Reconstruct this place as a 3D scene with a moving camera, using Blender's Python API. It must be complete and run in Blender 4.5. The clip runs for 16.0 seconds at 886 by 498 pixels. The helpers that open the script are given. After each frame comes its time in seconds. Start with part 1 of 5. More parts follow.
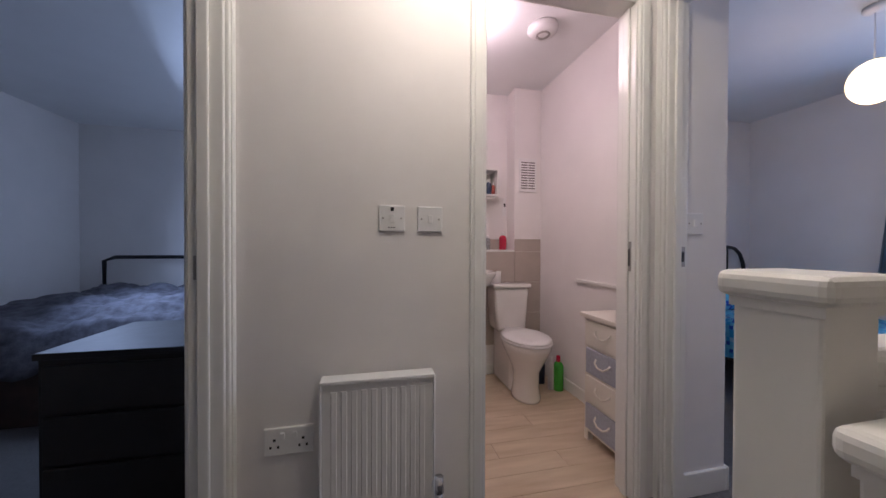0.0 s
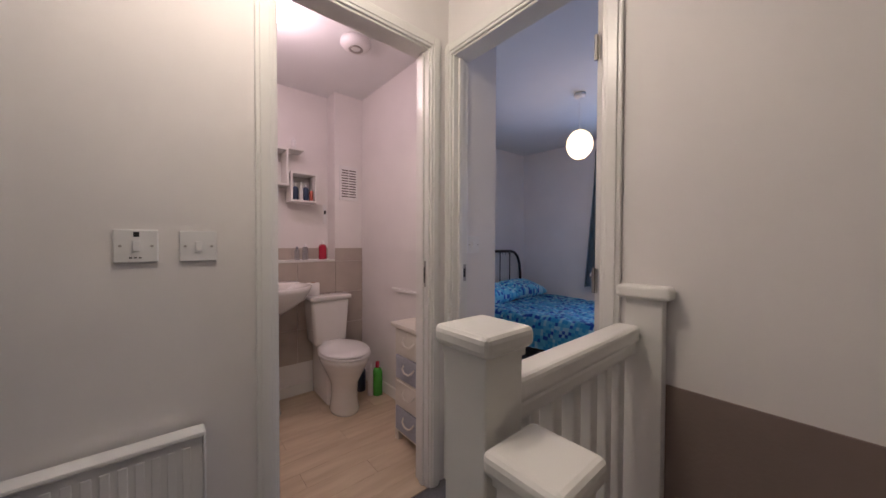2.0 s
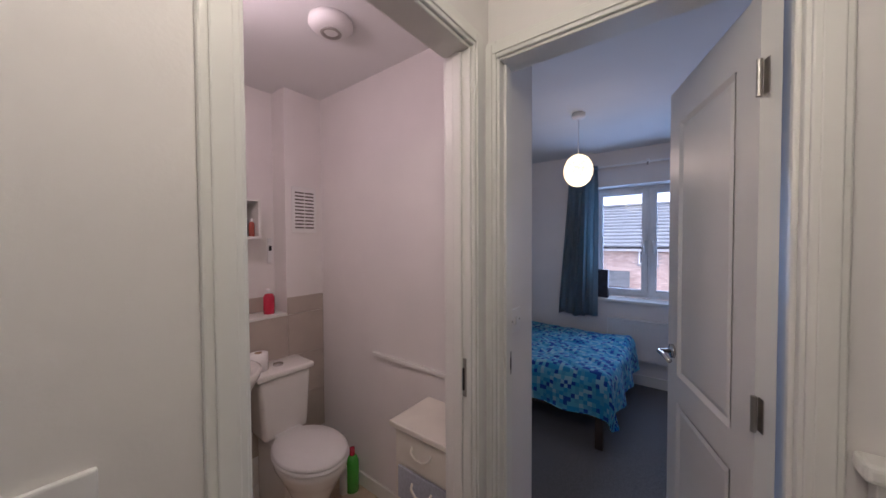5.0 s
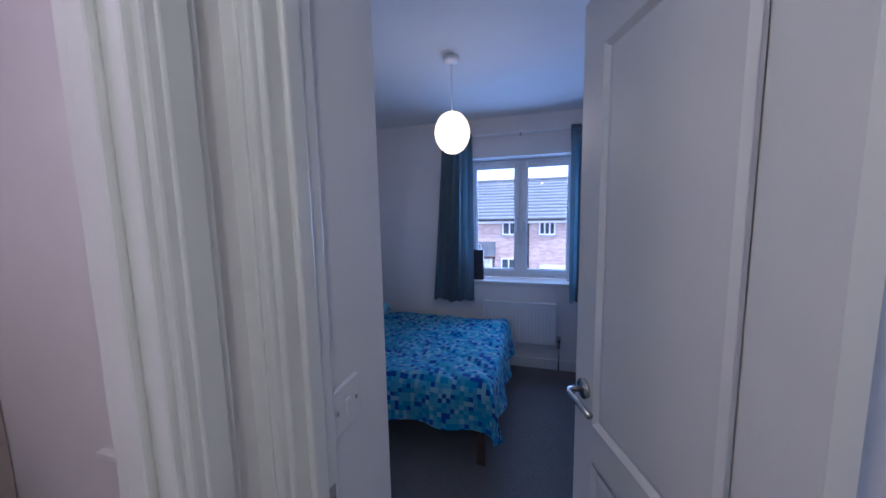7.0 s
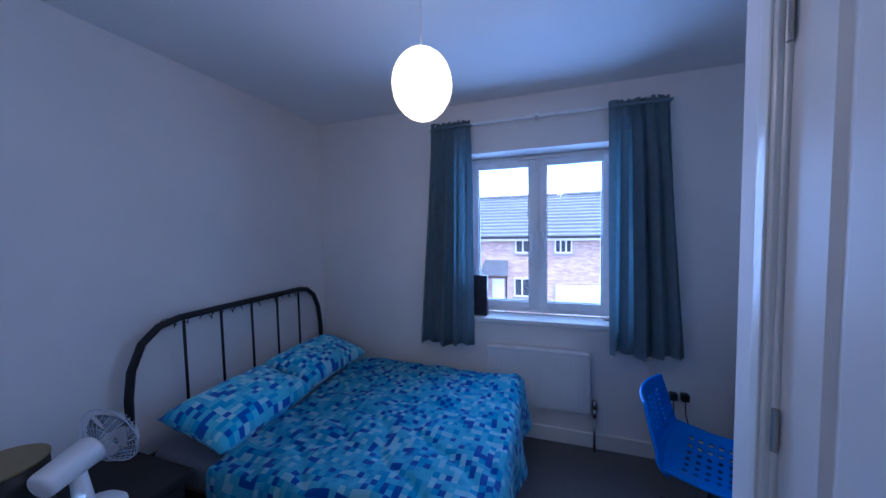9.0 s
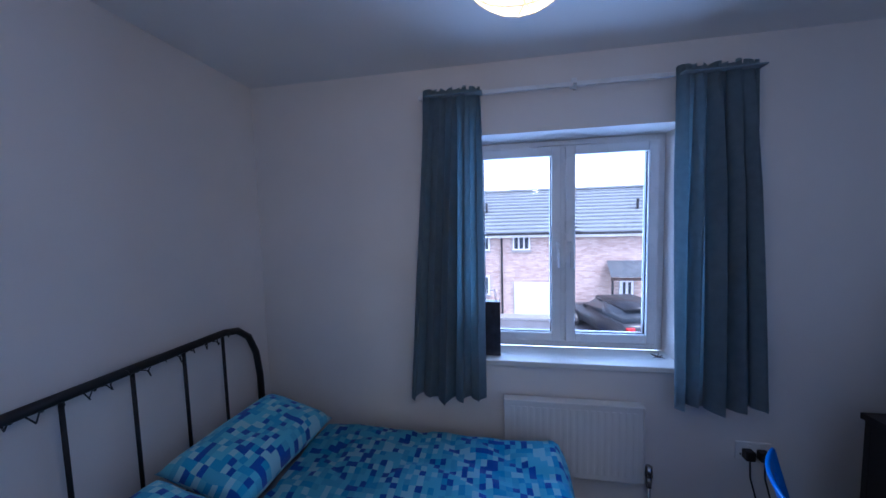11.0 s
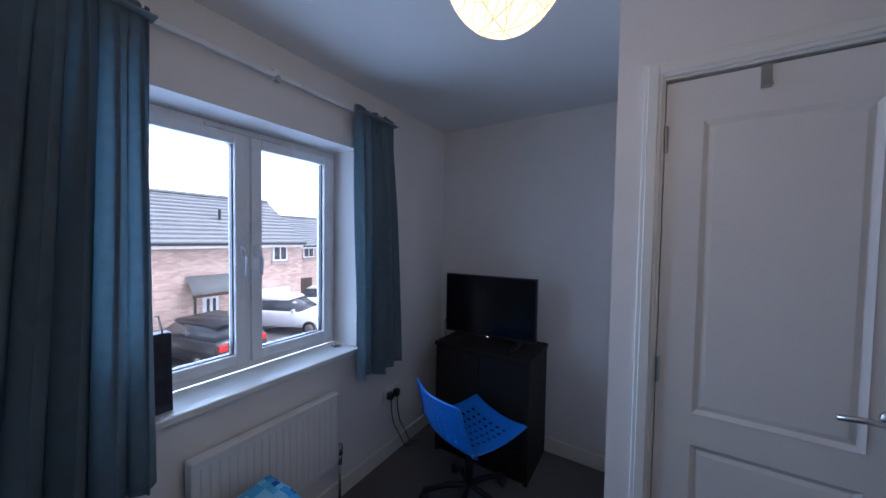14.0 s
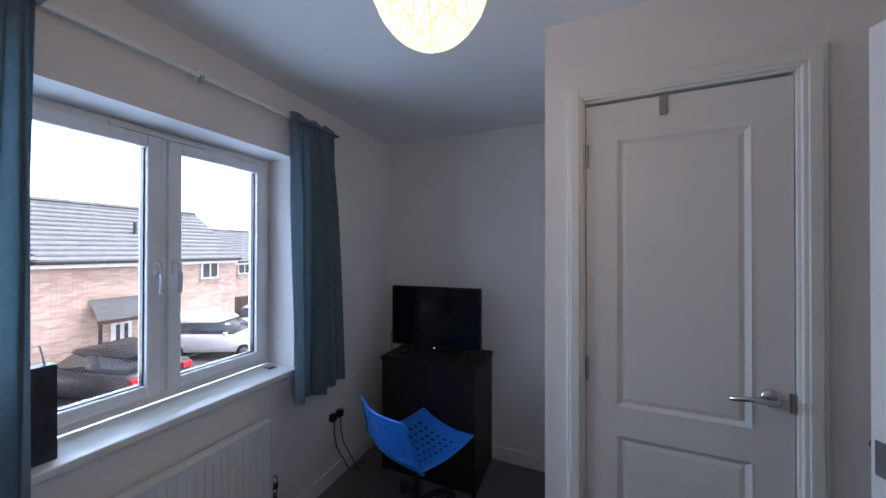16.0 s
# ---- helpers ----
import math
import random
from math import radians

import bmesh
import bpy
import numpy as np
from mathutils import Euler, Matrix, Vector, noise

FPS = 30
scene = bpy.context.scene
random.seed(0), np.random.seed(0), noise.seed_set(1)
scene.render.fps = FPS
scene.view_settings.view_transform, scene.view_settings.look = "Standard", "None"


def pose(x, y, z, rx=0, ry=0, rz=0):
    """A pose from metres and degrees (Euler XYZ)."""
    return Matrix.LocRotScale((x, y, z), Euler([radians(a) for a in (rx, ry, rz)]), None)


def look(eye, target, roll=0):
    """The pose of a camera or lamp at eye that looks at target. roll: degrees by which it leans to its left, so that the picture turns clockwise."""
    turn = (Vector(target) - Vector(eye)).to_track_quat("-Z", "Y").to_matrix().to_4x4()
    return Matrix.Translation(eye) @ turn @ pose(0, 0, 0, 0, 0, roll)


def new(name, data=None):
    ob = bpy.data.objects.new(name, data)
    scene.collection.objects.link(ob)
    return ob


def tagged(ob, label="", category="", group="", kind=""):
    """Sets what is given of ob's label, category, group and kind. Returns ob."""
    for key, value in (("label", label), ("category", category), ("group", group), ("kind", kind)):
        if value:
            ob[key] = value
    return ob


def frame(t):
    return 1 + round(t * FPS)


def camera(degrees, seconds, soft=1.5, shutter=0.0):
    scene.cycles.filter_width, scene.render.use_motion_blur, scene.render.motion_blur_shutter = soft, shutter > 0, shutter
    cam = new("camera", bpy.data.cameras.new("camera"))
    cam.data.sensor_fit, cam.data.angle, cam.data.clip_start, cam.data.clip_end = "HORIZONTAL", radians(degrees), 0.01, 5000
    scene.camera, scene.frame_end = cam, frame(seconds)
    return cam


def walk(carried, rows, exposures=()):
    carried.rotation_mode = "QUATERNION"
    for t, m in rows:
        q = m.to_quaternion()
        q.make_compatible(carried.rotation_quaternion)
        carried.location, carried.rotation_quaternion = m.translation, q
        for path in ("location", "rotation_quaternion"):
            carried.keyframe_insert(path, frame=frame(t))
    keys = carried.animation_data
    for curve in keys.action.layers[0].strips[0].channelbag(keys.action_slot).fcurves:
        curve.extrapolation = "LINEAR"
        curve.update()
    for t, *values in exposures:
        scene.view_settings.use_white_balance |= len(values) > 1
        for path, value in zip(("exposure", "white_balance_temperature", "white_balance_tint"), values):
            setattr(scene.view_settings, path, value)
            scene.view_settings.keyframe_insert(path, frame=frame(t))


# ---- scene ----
cam = camera(108.0, 16.0)
PATH = [
    (0, (-1.145, -1.096, 1.03), (-0.715, 0.857, 1.011), 0.2),
    (0.5, (-1.088, -1.142, 1.148), (-0.207, 0.653, 1.12), -0.1),
    (1, (-1.037, -1.169, 1.155), (0.131, 0.455, 1.121), -0.1),
    (1.5, (-1.006, -1.164, 1.142), (0.275, 0.372, 1.114), -0.2),
    (2, (-1.016, -1.158, 1.133), (0.281, 0.364, 1.095), 0.2),
    (2.5, (-1.083, -1.144, 1.122), (0.014, 0.528, 1.077), -0.3),
    (3, (-1.122, -1.022, 1.107), (-0.433, 0.854, 1.043), -0.5),
    (3.5, (-1.092, -0.855, 1.171), (-0.403, 1.023, 1.162), -0.5),
    (4, (-1.007, -0.807, 1.3), (-0.344, 1.08, 1.274), -0.9),
    (4.5, (-0.976, -0.685, 1.3), (0.078, 1.014, 1.274), -0.5),
    (5, (-0.955, -0.535, 1.417), (0.634, 0.678, 1.369), -0.3),
    (5.2, (-0.94, -0.506, 1.472), (0.786, 0.498, 1.361), -0.1),
    (7.5, (-0.079, -0.346, 1.468), (1.839, 0.184, 1.266), -1.0),
    (8, (0.18, -0.325, 1.477), (2.111, 0.168, 1.314), -0.6),
    (8.5, (0.384, -0.259, 1.441), (2.323, 0.217, 1.335), -0.4),
    (9, (0.463, -0.3, 1.434), (2.358, 0.33, 1.325), -1.1),
    (11.3, (1.078, 0.212, 1.525), (3.063, 0.399, 1.366), -1.6),
    (11.5, (1.095, 0.266, 1.511), (3.089, 0.257, 1.358), -0.8),
    (12, (1.175, 0.449, 1.472), (3.033, -0.283, 1.364), 0.7),
    (12.5, (1.23, 0.46, 1.451), (2.965, -0.528, 1.338), 0.5),
    (13, (1.29, 0.499, 1.441), (2.9, -0.685, 1.368), 0.5),
    (13.5, (1.304, 0.574, 1.467), (2.624, -0.926, 1.375), 1.0),
    (14, (1.278, 0.591, 1.472), (2.344, -1.1, 1.401), 0.9),
    (14.5, (1.274, 0.605, 1.478), (2.216, -1.16, 1.476), 0.8),
    (15, (1.284, 0.605, 1.471), (2.213, -1.167, 1.489), 0.5),
    (15.5, (1.281, 0.598, 1.463), (2.197, -1.18, 1.473), 0.2),
    (16, (1.251, 0.576, 1.462), (2.042, -1.261, 1.473), 0.1),
]
walk(cam, [(t, look(eye, target, roll)) for t, eye, target, roll in PATH],
     exposures=[(0.0, 1.78, 5550, 30), (1.5, 1.55, 5850, 32), (3.5, 1.55, 5550, 31), (5.2, 1.2, 5600, 28), (7.3, 1.2, 4600, 28), (9.2, 1.42, 4500, 26), (11.3, 1.3, 5000, 24), (13.5, 1.15, 5500, 22), (16.0, 1.4, 6300, 20)])

# ---- world and lights ----
world = bpy.data.worlds.new("sky")
scene.world = world
world.use_nodes = True
wn = world.node_tree.nodes
sky = wn.new("ShaderNodeTexSky")
sky.sky_type, sky.sun_disc, sky.sun_elevation, sky.sun_rotation = "NISHITA", False, radians(55), radians(200)
sky.dust_density, sky.air_density = 1.0, 1.0
wn["Background"].inputs[1].default_value = 0.15
overcast = wn.new("ShaderNodeHueSaturation")
overcast.inputs["Saturation"].default_value, overcast.inputs["Value"].default_value = 0.35, 1.7
world.node_tree.links.new(sky.outputs[0], overcast.inputs["Color"])
world.node_tree.links.new(overcast.outputs[0], wn["Background"].inputs[0])


def lamp(name, kind, where, power, color, size=0.1, target=None, size_y=None):
    data = bpy.data.lights.new(name, kind)
    data.energy, data.color = power, color
    if kind == "AREA":
        data.size = size
        if size_y:
            data.shape, data.size_y = "RECTANGLE", size_y
    elif kind == "SUN":
        data.angle = radians(size)
    else:
        data.shadow_soft_size = size
    ob = new(name, data)
    ob.matrix_world = look(where, target) if target else Matrix.Translation(where)
    return ob


lamp("sun", "SUN", (0, 0, 30), 1.5, (1.0, 0.97, 0.93), 20, (12, 10, 0))
lamp("landing_bulb", "POINT", (-0.84, -0.48, 2.10), 4.0, (1.0, 0.90, 0.60), 0.06)
lamp("bathroom_bulb", "POINT", (-0.62, 0.62, 2.12), 2.4, (1.0, 0.76, 0.64), 0.07)
lamp("pendant_bulb", "POINT", (1.48, 0.100, 1.918), 1.0, (1.0, 0.72, 0.52), 0.09)
lamp("window_daylight", "AREA", (3.06, -0.21, 1.40), 8.2, (0.46, 0.70, 1.0), 0.95, (1.5, -0.15, 1.1), 1.05)
# added bluish fill inside the front bedroom, where no window is built
lamp("front_room_fill", "AREA", (-2.9, 1.5, 1.5), 6.0, (0.6, 0.8, 1.0), 0.8, (-1.6, 1.9, 1.0))


# ---- materials ----
def mat(name, color, rough=0.6, metal=0.0, vary=0.06, scale=8.0, bump=0.0, bscale=120.0, coat=0.0, trans=0.0, emit=None, estr=0.0, sheen=0.0):
    m = bpy.data.materials.new(name)
    m.use_nodes = True
    nt = m.node_tree
    b = nt.nodes["Principled BSDF"]
    b.inputs["Roughness"].default_value, b.inputs["Metallic"].default_value = rough, metal
    b.inputs["Coat Weight"].default_value, b.inputs["Transmission Weight"].default_value = coat, trans
    b.inputs["Sheen Weight"].default_value = sheen
    tc = nt.nodes.new("ShaderNodeTexCoord")
    n = nt.nodes.new("ShaderNodeTexNoise")
    n.inputs["Scale"].default_value, n.inputs["Detail"].default_value = scale, 6
    nt.links.new(tc.outputs["Object"], n.inputs["Vector"])
    ramp = nt.nodes.new("ShaderNodeMapRange")
    ramp.inputs["From Min"].default_value, ramp.inputs["From Max"].default_value = 0.3, 0.7
    ramp.inputs["To Min"].default_value, ramp.inputs["To Max"].default_value = 1 - vary, 1 + vary
    nt.links.new(n.outputs["Fac"], ramp.inputs["Value"])
    mul = nt.nodes.new("ShaderNodeVectorMath")
    mul.operation = "SCALE"
    mul.inputs[0].default_value = color
    nt.links.new(ramp.outputs[0], mul.inputs["Scale"])
    nt.links.new(mul.outputs[0], b.inputs["Base Color"])
    rr = nt.nodes.new("ShaderNodeMapRange")
    rr.inputs["To Min"].default_value, rr.inputs["To Max"].default_value = max(0, rough - 0.06), min(1, rough + 0.06)
    nt.links.new(n.outputs["Fac"], rr.inputs["Value"])
    nt.links.new(rr.outputs[0], b.inputs["Roughness"])
    if bump:
        n2 = nt.nodes.new("ShaderNodeTexNoise")
        n2.inputs["Scale"].default_value, n2.inputs["Detail"].default_value = bscale, 4
        nt.links.new(tc.outputs["Object"], n2.inputs["Vector"])
        bp = nt.nodes.new("ShaderNodeBump")
        bp.inputs["Strength"].default_value, bp.inputs["Distance"].default_value = bump, 0.01
        nt.links.new(n2.outputs["Fac"], bp.inputs["Height"])
        nt.links.new(bp.outputs[0], b.inputs["Normal"])
    if emit:
        b.inputs["Emission Color"].default_value, b.inputs["Emission Strength"].default_value = (*emit, 1), estr
    return m


WALL = mat("wall_emulsion", (0.80, 0.77, 0.74), 0.7, vary=0.03, scale=3, bump=0.035, bscale=160)
CEIL = mat("ceiling_emulsion", (0.80, 0.80, 0.79), 0.85, vary=0.02, scale=3, bump=0.1, bscale=150)
GLOSS = mat("white_gloss_paint", (0.80, 0.79, 0.74), 0.30, vary=0.02, scale=4)
SATIN = mat("white_door_paint", (0.78, 0.76, 0.73), 0.38, vary=0.02, scale=5)
BROWNLOW = mat("brown_lower_wall", (0.24, 0.18, 0.15), 0.7, vary=0.06, scale=4, bump=0.1)
PLASTIC = mat("white_plastic", (0.80, 0.79, 0.77), 0.3, vary=0.02)
UPVC = mat("white_upvc", (0.82, 0.83, 0.84), 0.28, vary=0.02, scale=5)
CERAMIC = mat("white_ceramic", (0.82, 0.80, 0.76), 0.08, vary=0.02, coat=0.5)
CHROME = mat("brushed_chrome", (0.62, 0.60, 0.57), 0.25, 1.0, vary=0.08)
STEEL = mat("dull_steel", (0.45, 0.43, 0.40), 0.35, 1.0, vary=0.1)
CARPET = mat("dark_grey_carpet", (0.14, 0.132, 0.132), 0.95, vary=0.25, scale=60, bump=0.9, bscale=500, sheen=0.2)
TILE = mat("beige_wall_tile", (0.46, 0.40, 0.34), 0.3, vary=0.08, scale=6, bump=0.05)
GROUT = mat("grout", (0.55, 0.50, 0.45), 0.9)
BLACKWOOD = mat("black_brown_wood", (0.013, 0.010, 0.009), 0.55, vary=0.3, scale=14, bump=0.06, bscale=40)
BROWNWOOD = mat("dark_bed_wood", (0.06, 0.035, 0.025), 0.45, vary=0.3, scale=12, bump=0.1, bscale=40)
BLACK = mat("black_metal", (0.02, 0.02, 0.022), 0.4, 0.3, vary=0.2, scale=20)
BLACKPL = mat("black_plastic", (0.015, 0.015, 0.016), 0.35, vary=0.1)
SCREEN = mat("dark_screen", (0.006, 0.006, 0.008), 0.16, vary=0.05)
BLUE = mat("blue_moulded_plastic", (0.02, 0.20, 0.72), 0.35, vary=0.04, scale=15, bump=0.05)
CURTAIN = mat("grey_blue_curtain", (0.27, 0.34, 0.39), 0.9, vary=0.1, scale=30, bump=0.35, bscale=700, sheen=0.3)
nt_ = CURTAIN.node_tree
tl_, mx_ = nt_.nodes.new("ShaderNodeBsdfTranslucent"), nt_.nodes.new("ShaderNodeMixShader")
tl_.inputs[0].default_value, mx_.inputs[0].default_value = (0.20, 0.42, 0.48, 1), 0.22
nt_.links.new(nt_.nodes["Principled BSDF"].outputs[0], mx_.inputs[1])
nt_.links.new(tl_.outputs[0], mx_.inputs[2])
nt_.links.new(mx_.outputs[0], nt_.nodes["Material Output"].inputs[0])
SHEET = mat("mattress_cloth", (0.30, 0.30, 0.33), 0.9, vary=0.06, bump=0.2)
CLEAR = mat("clear_plastic", (0.75, 0.8, 0.85), 0.1, trans=0.85)
RED = mat("red_soap", (0.50, 0.02, 0.05), 0.15, coat=0.4)
GREEN = mat("green_bottle_plastic", (0.06, 0.42, 0.04), 0.25)
DARKB = mat("navy_bottle", (0.03, 0.05, 0.10), 0.3)
GREYF = mat("grey_fabric_drawer", (0.42, 0.44, 0.50), 0.85, vary=0.12, scale=90, bump=0.4, bscale=300)
CREAM = mat("cream_painted_wood", (0.76, 0.72, 0.63), 0.4, vary=0.04, bump=0.05)
SLOT = mat("vent_slot_shade", (0.16, 0.14, 0.13), 0.8)
PAPER = mat("tissue_paper", (0.82, 0.80, 0.77), 0.9, bump=0.2)
SHADE = mat("paper_yarn_shade", (0.9, 0.82, 0.62), 0.8, emit=(1.0, 0.86, 0.52), estr=0.75)
YARN = mat("shade_yarn", (0.75, 0.65, 0.42), 0.85, emit=(1.0, 0.72, 0.34), estr=0.32)
ROADM = mat("wet_asphalt", (0.14, 0.14, 0.145), 0.5, vary=0.25, scale=2, bump=0.3, bscale=60)
PAVE = mat("concrete_paving", (0.30, 0.29, 0.28), 0.8, vary=0.15, scale=3)
MORTAR = mat("brickwork_mortar", (0.42, 0.36, 0.32), 0.9, vary=0.1)
ROOFT = mat("grey_roof_tile", (0.20, 0.22, 0.23), 0.6, vary=0.2, scale=5, bump=0.2)
DGLASS = mat("far_window_glass", (0.05, 0.06, 0.07), 0.08, vary=0.2)
CARW = mat("white_car_paint", (0.75, 0.77, 0.79), 0.2, coat=0.6)
CARK = mat("black_car_paint", (0.012, 0.013, 0.016), 0.35, coat=0.15)
RUBBER = mat("tyre_rubber", (0.02, 0.02, 0.02), 0.8)
TAIL = mat("red_tail_lamp", (0.55, 0.02, 0.02), 0.2)
YELLOW = mat("yellow_plate", (0.75, 0.60, 0.08), 0.4)
FOLIAGE = mat("bush_leaves", (0.06, 0.09, 0.04), 0.8, vary=0.4, scale=30)
BEDSPREAD2 = mat("dark_patterned_cloth", (0.10, 0.10, 0.12), 0.85, vary=0.5, scale=18, bump=0.3, bscale=90)


def glass_mat():
    m = bpy.data.materials.new("window_glass")
    m.use_nodes = True
    nt = m.node_tree
    nt.nodes.remove(nt.nodes["Principled BSDF"])
    out = nt.nodes["Material Output"]
    mix, t, g, f = (nt.nodes.new(k) for k in ("ShaderNodeMixShader", "ShaderNodeBsdfTransparent", "ShaderNodeBsdfGlossy", "ShaderNodeFresnel"))
    g.inputs["Roughness"].default_value = 0.02
    f.inputs["IOR"].default_value = 1.45
    nt.links.new(f.outputs[0], mix.inputs[0])
    nt.links.new(t.outputs[0], mix.inputs[1])
    nt.links.new(g.outputs[0], mix.inputs[2])
    nt.links.new(mix.outputs[0], out.inputs[0])
    return m


GLASS = glass_mat()


def checks(name):
    """Printed bedding: small squares in pale aqua, cyan and royal blue."""
    m = mat(name, (0.3, 0.6, 0.7), 0.88, vary=0.05, scale=20, bump=0.25, bscale=400, sheen=0.2)
    nt = m.node_tree
    b = nt.nodes["Principled BSDF"]
    tc = nt.nodes.new("ShaderNodeTexCoord")
    warp = nt.nodes.new("ShaderNodeTexNoise")
    warp.inputs["Scale"].default_value = 5
    nt.links.new(tc.outputs["UV"], warp.inputs["Vector"])
    add = nt.nodes.new("ShaderNodeVectorMath")
    add.operation = "MULTIPLY_ADD"
    add.inputs[1].default_value = (0.03, 0.03, 0)
    nt.links.new(warp.outputs["Color"], add.inputs[0])
    nt.links.new(tc.outputs["UV"], add.inputs[2])
    snap = nt.nodes.new("ShaderNodeVectorMath")
    snap.operation = "SNAP"
    snap.inputs[1].default_value = (0.027, 0.025, 1.0)
    nt.links.new(add.outputs[0], snap.inputs[0])
    wn_ = nt.nodes.new("ShaderNodeTexWhiteNoise")
    wn_.noise_dimensions = "2D"
    nt.links.new(snap.outputs[0], wn_.inputs["Vector"])
    cr = nt.nodes.new("ShaderNodeValToRGB")
    cr.color_ramp.interpolation = "CONSTANT"
    e = cr.color_ramp.elements
    e[0].position, e[0].color = 0.0, (0.16, 0.62, 0.80, 1)
    e[1].position, e[1].color = 0.30, (0.05, 0.42, 0.72, 1)
    for p_, c_ in ((0.48, (0.40, 0.74, 0.84, 1)), (0.66, (0.015, 0.11, 0.52, 1)), (0.84, (0.12, 0.52, 0.74, 1))):
        k = e.new(p_)
        k.color = c_
    nt.links.new(wn_.outputs["Value"], cr.inputs[0])
    nt.links.new(cr.outputs[0], b.inputs["Base Color"])
    return m


DUVET = checks("printed_bedding")


def planks_mat():
    m = mat("pale_wood_floor", (0.52, 0.40, 0.27), 0.42, vary=0.1, scale=4, bump=0.06, bscale=90)
    nt = m.node_tree
    b = nt.nodes["Principled BSDF"]
    tc = nt.nodes.new("ShaderNodeTexCoord")
    mp = nt.nodes.new("ShaderNodeMapping")
    mp.inputs["Scale"].default_value = (2, 14, 5)
    n = nt.nodes.new("ShaderNodeTexNoise")
    n.inputs["Scale"].default_value, n.inputs["Detail"].default_value = 1.5, 8
    oi = nt.nodes.new("ShaderNodeObjectInfo")
    nt.links.new(tc.outputs["Object"], mp.inputs[0])
    off = nt.nodes.new("ShaderNodeVectorMath")
    off.operation = "ADD"
    nt.links.new(mp.outputs[0], off.inputs[0])
    sc = nt.nodes.new("ShaderNodeMath")
    sc.operation = "MULTIPLY"
    sc.inputs[1].default_value = 40
    nt.links.new(oi.outputs["Random"], sc.inputs[0])
    nt.links.new(sc.outputs[0], off.inputs[1])
    nt.links.new(off.outputs[0], n.inputs["Vector"])
    cr = nt.nodes.new("ShaderNodeValToRGB")
    cr.color_ramp.elements[0].color, cr.color_ramp.elements[1].color = (0.52, 0.40, 0.27, 1), (0.66, 0.54, 0.39, 1)
    cr.color_ramp.elements[0].position, cr.color_ramp.elements[1].position = 0.3, 0.7
    nt.links.new(n.outputs["Fac"], cr.inputs[0])
    nt.links.new(cr.outputs[0], b.inputs["Base Color"])
    return m


PLANK = planks_mat()


def brick_mat():
    m = mat("red_brick", (0.40, 0.25, 0.19), 0.85, vary=0.15, scale=6, bump=0.2)
    nt = m.node_tree
    b = nt.nodes["Principled BSDF"]
    g = nt.nodes.new("ShaderNodeNewGeometry")
    cr = nt.nodes.new("ShaderNodeValToRGB")
    cr.color_ramp.elements[0].color, cr.color_ramp.elements[1].color = (0.46, 0.32, 0.26, 1), (0.66, 0.52, 0.44, 1)
    nt.links.new(g.outputs["Random Per Island"], cr.inputs[0])
    nt.links.new(cr.outputs[0], b.inputs["Base Color"])
    return m


BRICK = brick_mat()


# ---- mesh helpers ----
def add_box(bm, x0, x1, y0, y1, z0, z1, m=None):
    x0, x1 = min(x0, x1), max(x0, x1)
    y0, y1 = min(y0, y1), max(y0, y1)
    mm = Matrix.LocRotScale(((x0 + x1) / 2, (y0 + y1) / 2, (z0 + z1) / 2), None, (x1 - x0, y1 - y0, z1 - z0))
    return bmesh.ops.create_cube(bm, size=1, matrix=m @ mm if m else mm)["verts"]


def bevel(bm, w=0.004, seg=2, angle=30):
    edges = [e for e in bm.edges if len(e.link_faces) == 2 and e.calc_face_angle(0) > radians(angle)]
    bmesh.ops.bevel(bm, geom=edges, offset=w, segments=seg, affect="EDGES", profile=0.5, clamp_overlap=True)
    return bm


def boxes(*items, w=0.0, seg=2):
    bm = bmesh.new()
    for it in items:
        add_box(bm, *it)
    return bevel(bm, w, seg) if w else bm


def cyl(bm, a, b, r, r2=None, seg=16):
    a, b = Vector(a), Vector(b)
    d = b - a
    q = d.to_track_quat("Z", "Y").to_matrix().to_4x4()
    bmesh.ops.create_cone(bm, cap_ends=True, segments=seg, radius1=r, radius2=r if r2 is None else r2, depth=d.length, matrix=Matrix.Translation((a + b) / 2) @ q)
    return bm


def lathe(profile, seg=28, center=(0, 0, 0), sx=1.0, sy=1.0):
    bm = bmesh.new()
    rings = []
    for r, z in profile:
        rings.append([bm.verts.new((center[0] + sx * r * math.cos(2 * math.pi * k / seg), center[1] + sy * r * math.sin(2 * math.pi * k / seg), center[2] + z)) for k in range(seg)])
    for a, b in zip(rings, rings[1:]):
        for k in range(seg):
            bm.faces.new((a[k], a[(k + 1) % seg], b[(k + 1) % seg], b[k]))
    bm.faces.new(rings[0][::-1])
    bm.faces.new(rings[-1])
    return bm


def tube(points, r, seg=10):
    bm = bmesh.new()
    pts = [Vector(p) for p in points]
    rings = []
    for i, p in enumerate(pts):
        d = (pts[min(i + 1, len(pts) - 1)] - pts[max(i - 1, 0)]).normalized()
        q = d.to_track_quat("Z", "Y")
        rings.append([bm.verts.new(p + q @ Vector((r * math.cos(2 * math.pi * k / seg), r * math.sin(2 * math.pi * k / seg), 0))) for k in range(seg)])
    for a, b in zip(rings, rings[1:]):
        for k in range(seg):
            bm.faces.new((a[k], a[(k + 1) % seg], b[(k + 1) % seg], b[k]))
    bm.faces.new(rings[0][::-1])
    bm.faces.new(rings[-1])
    return bm


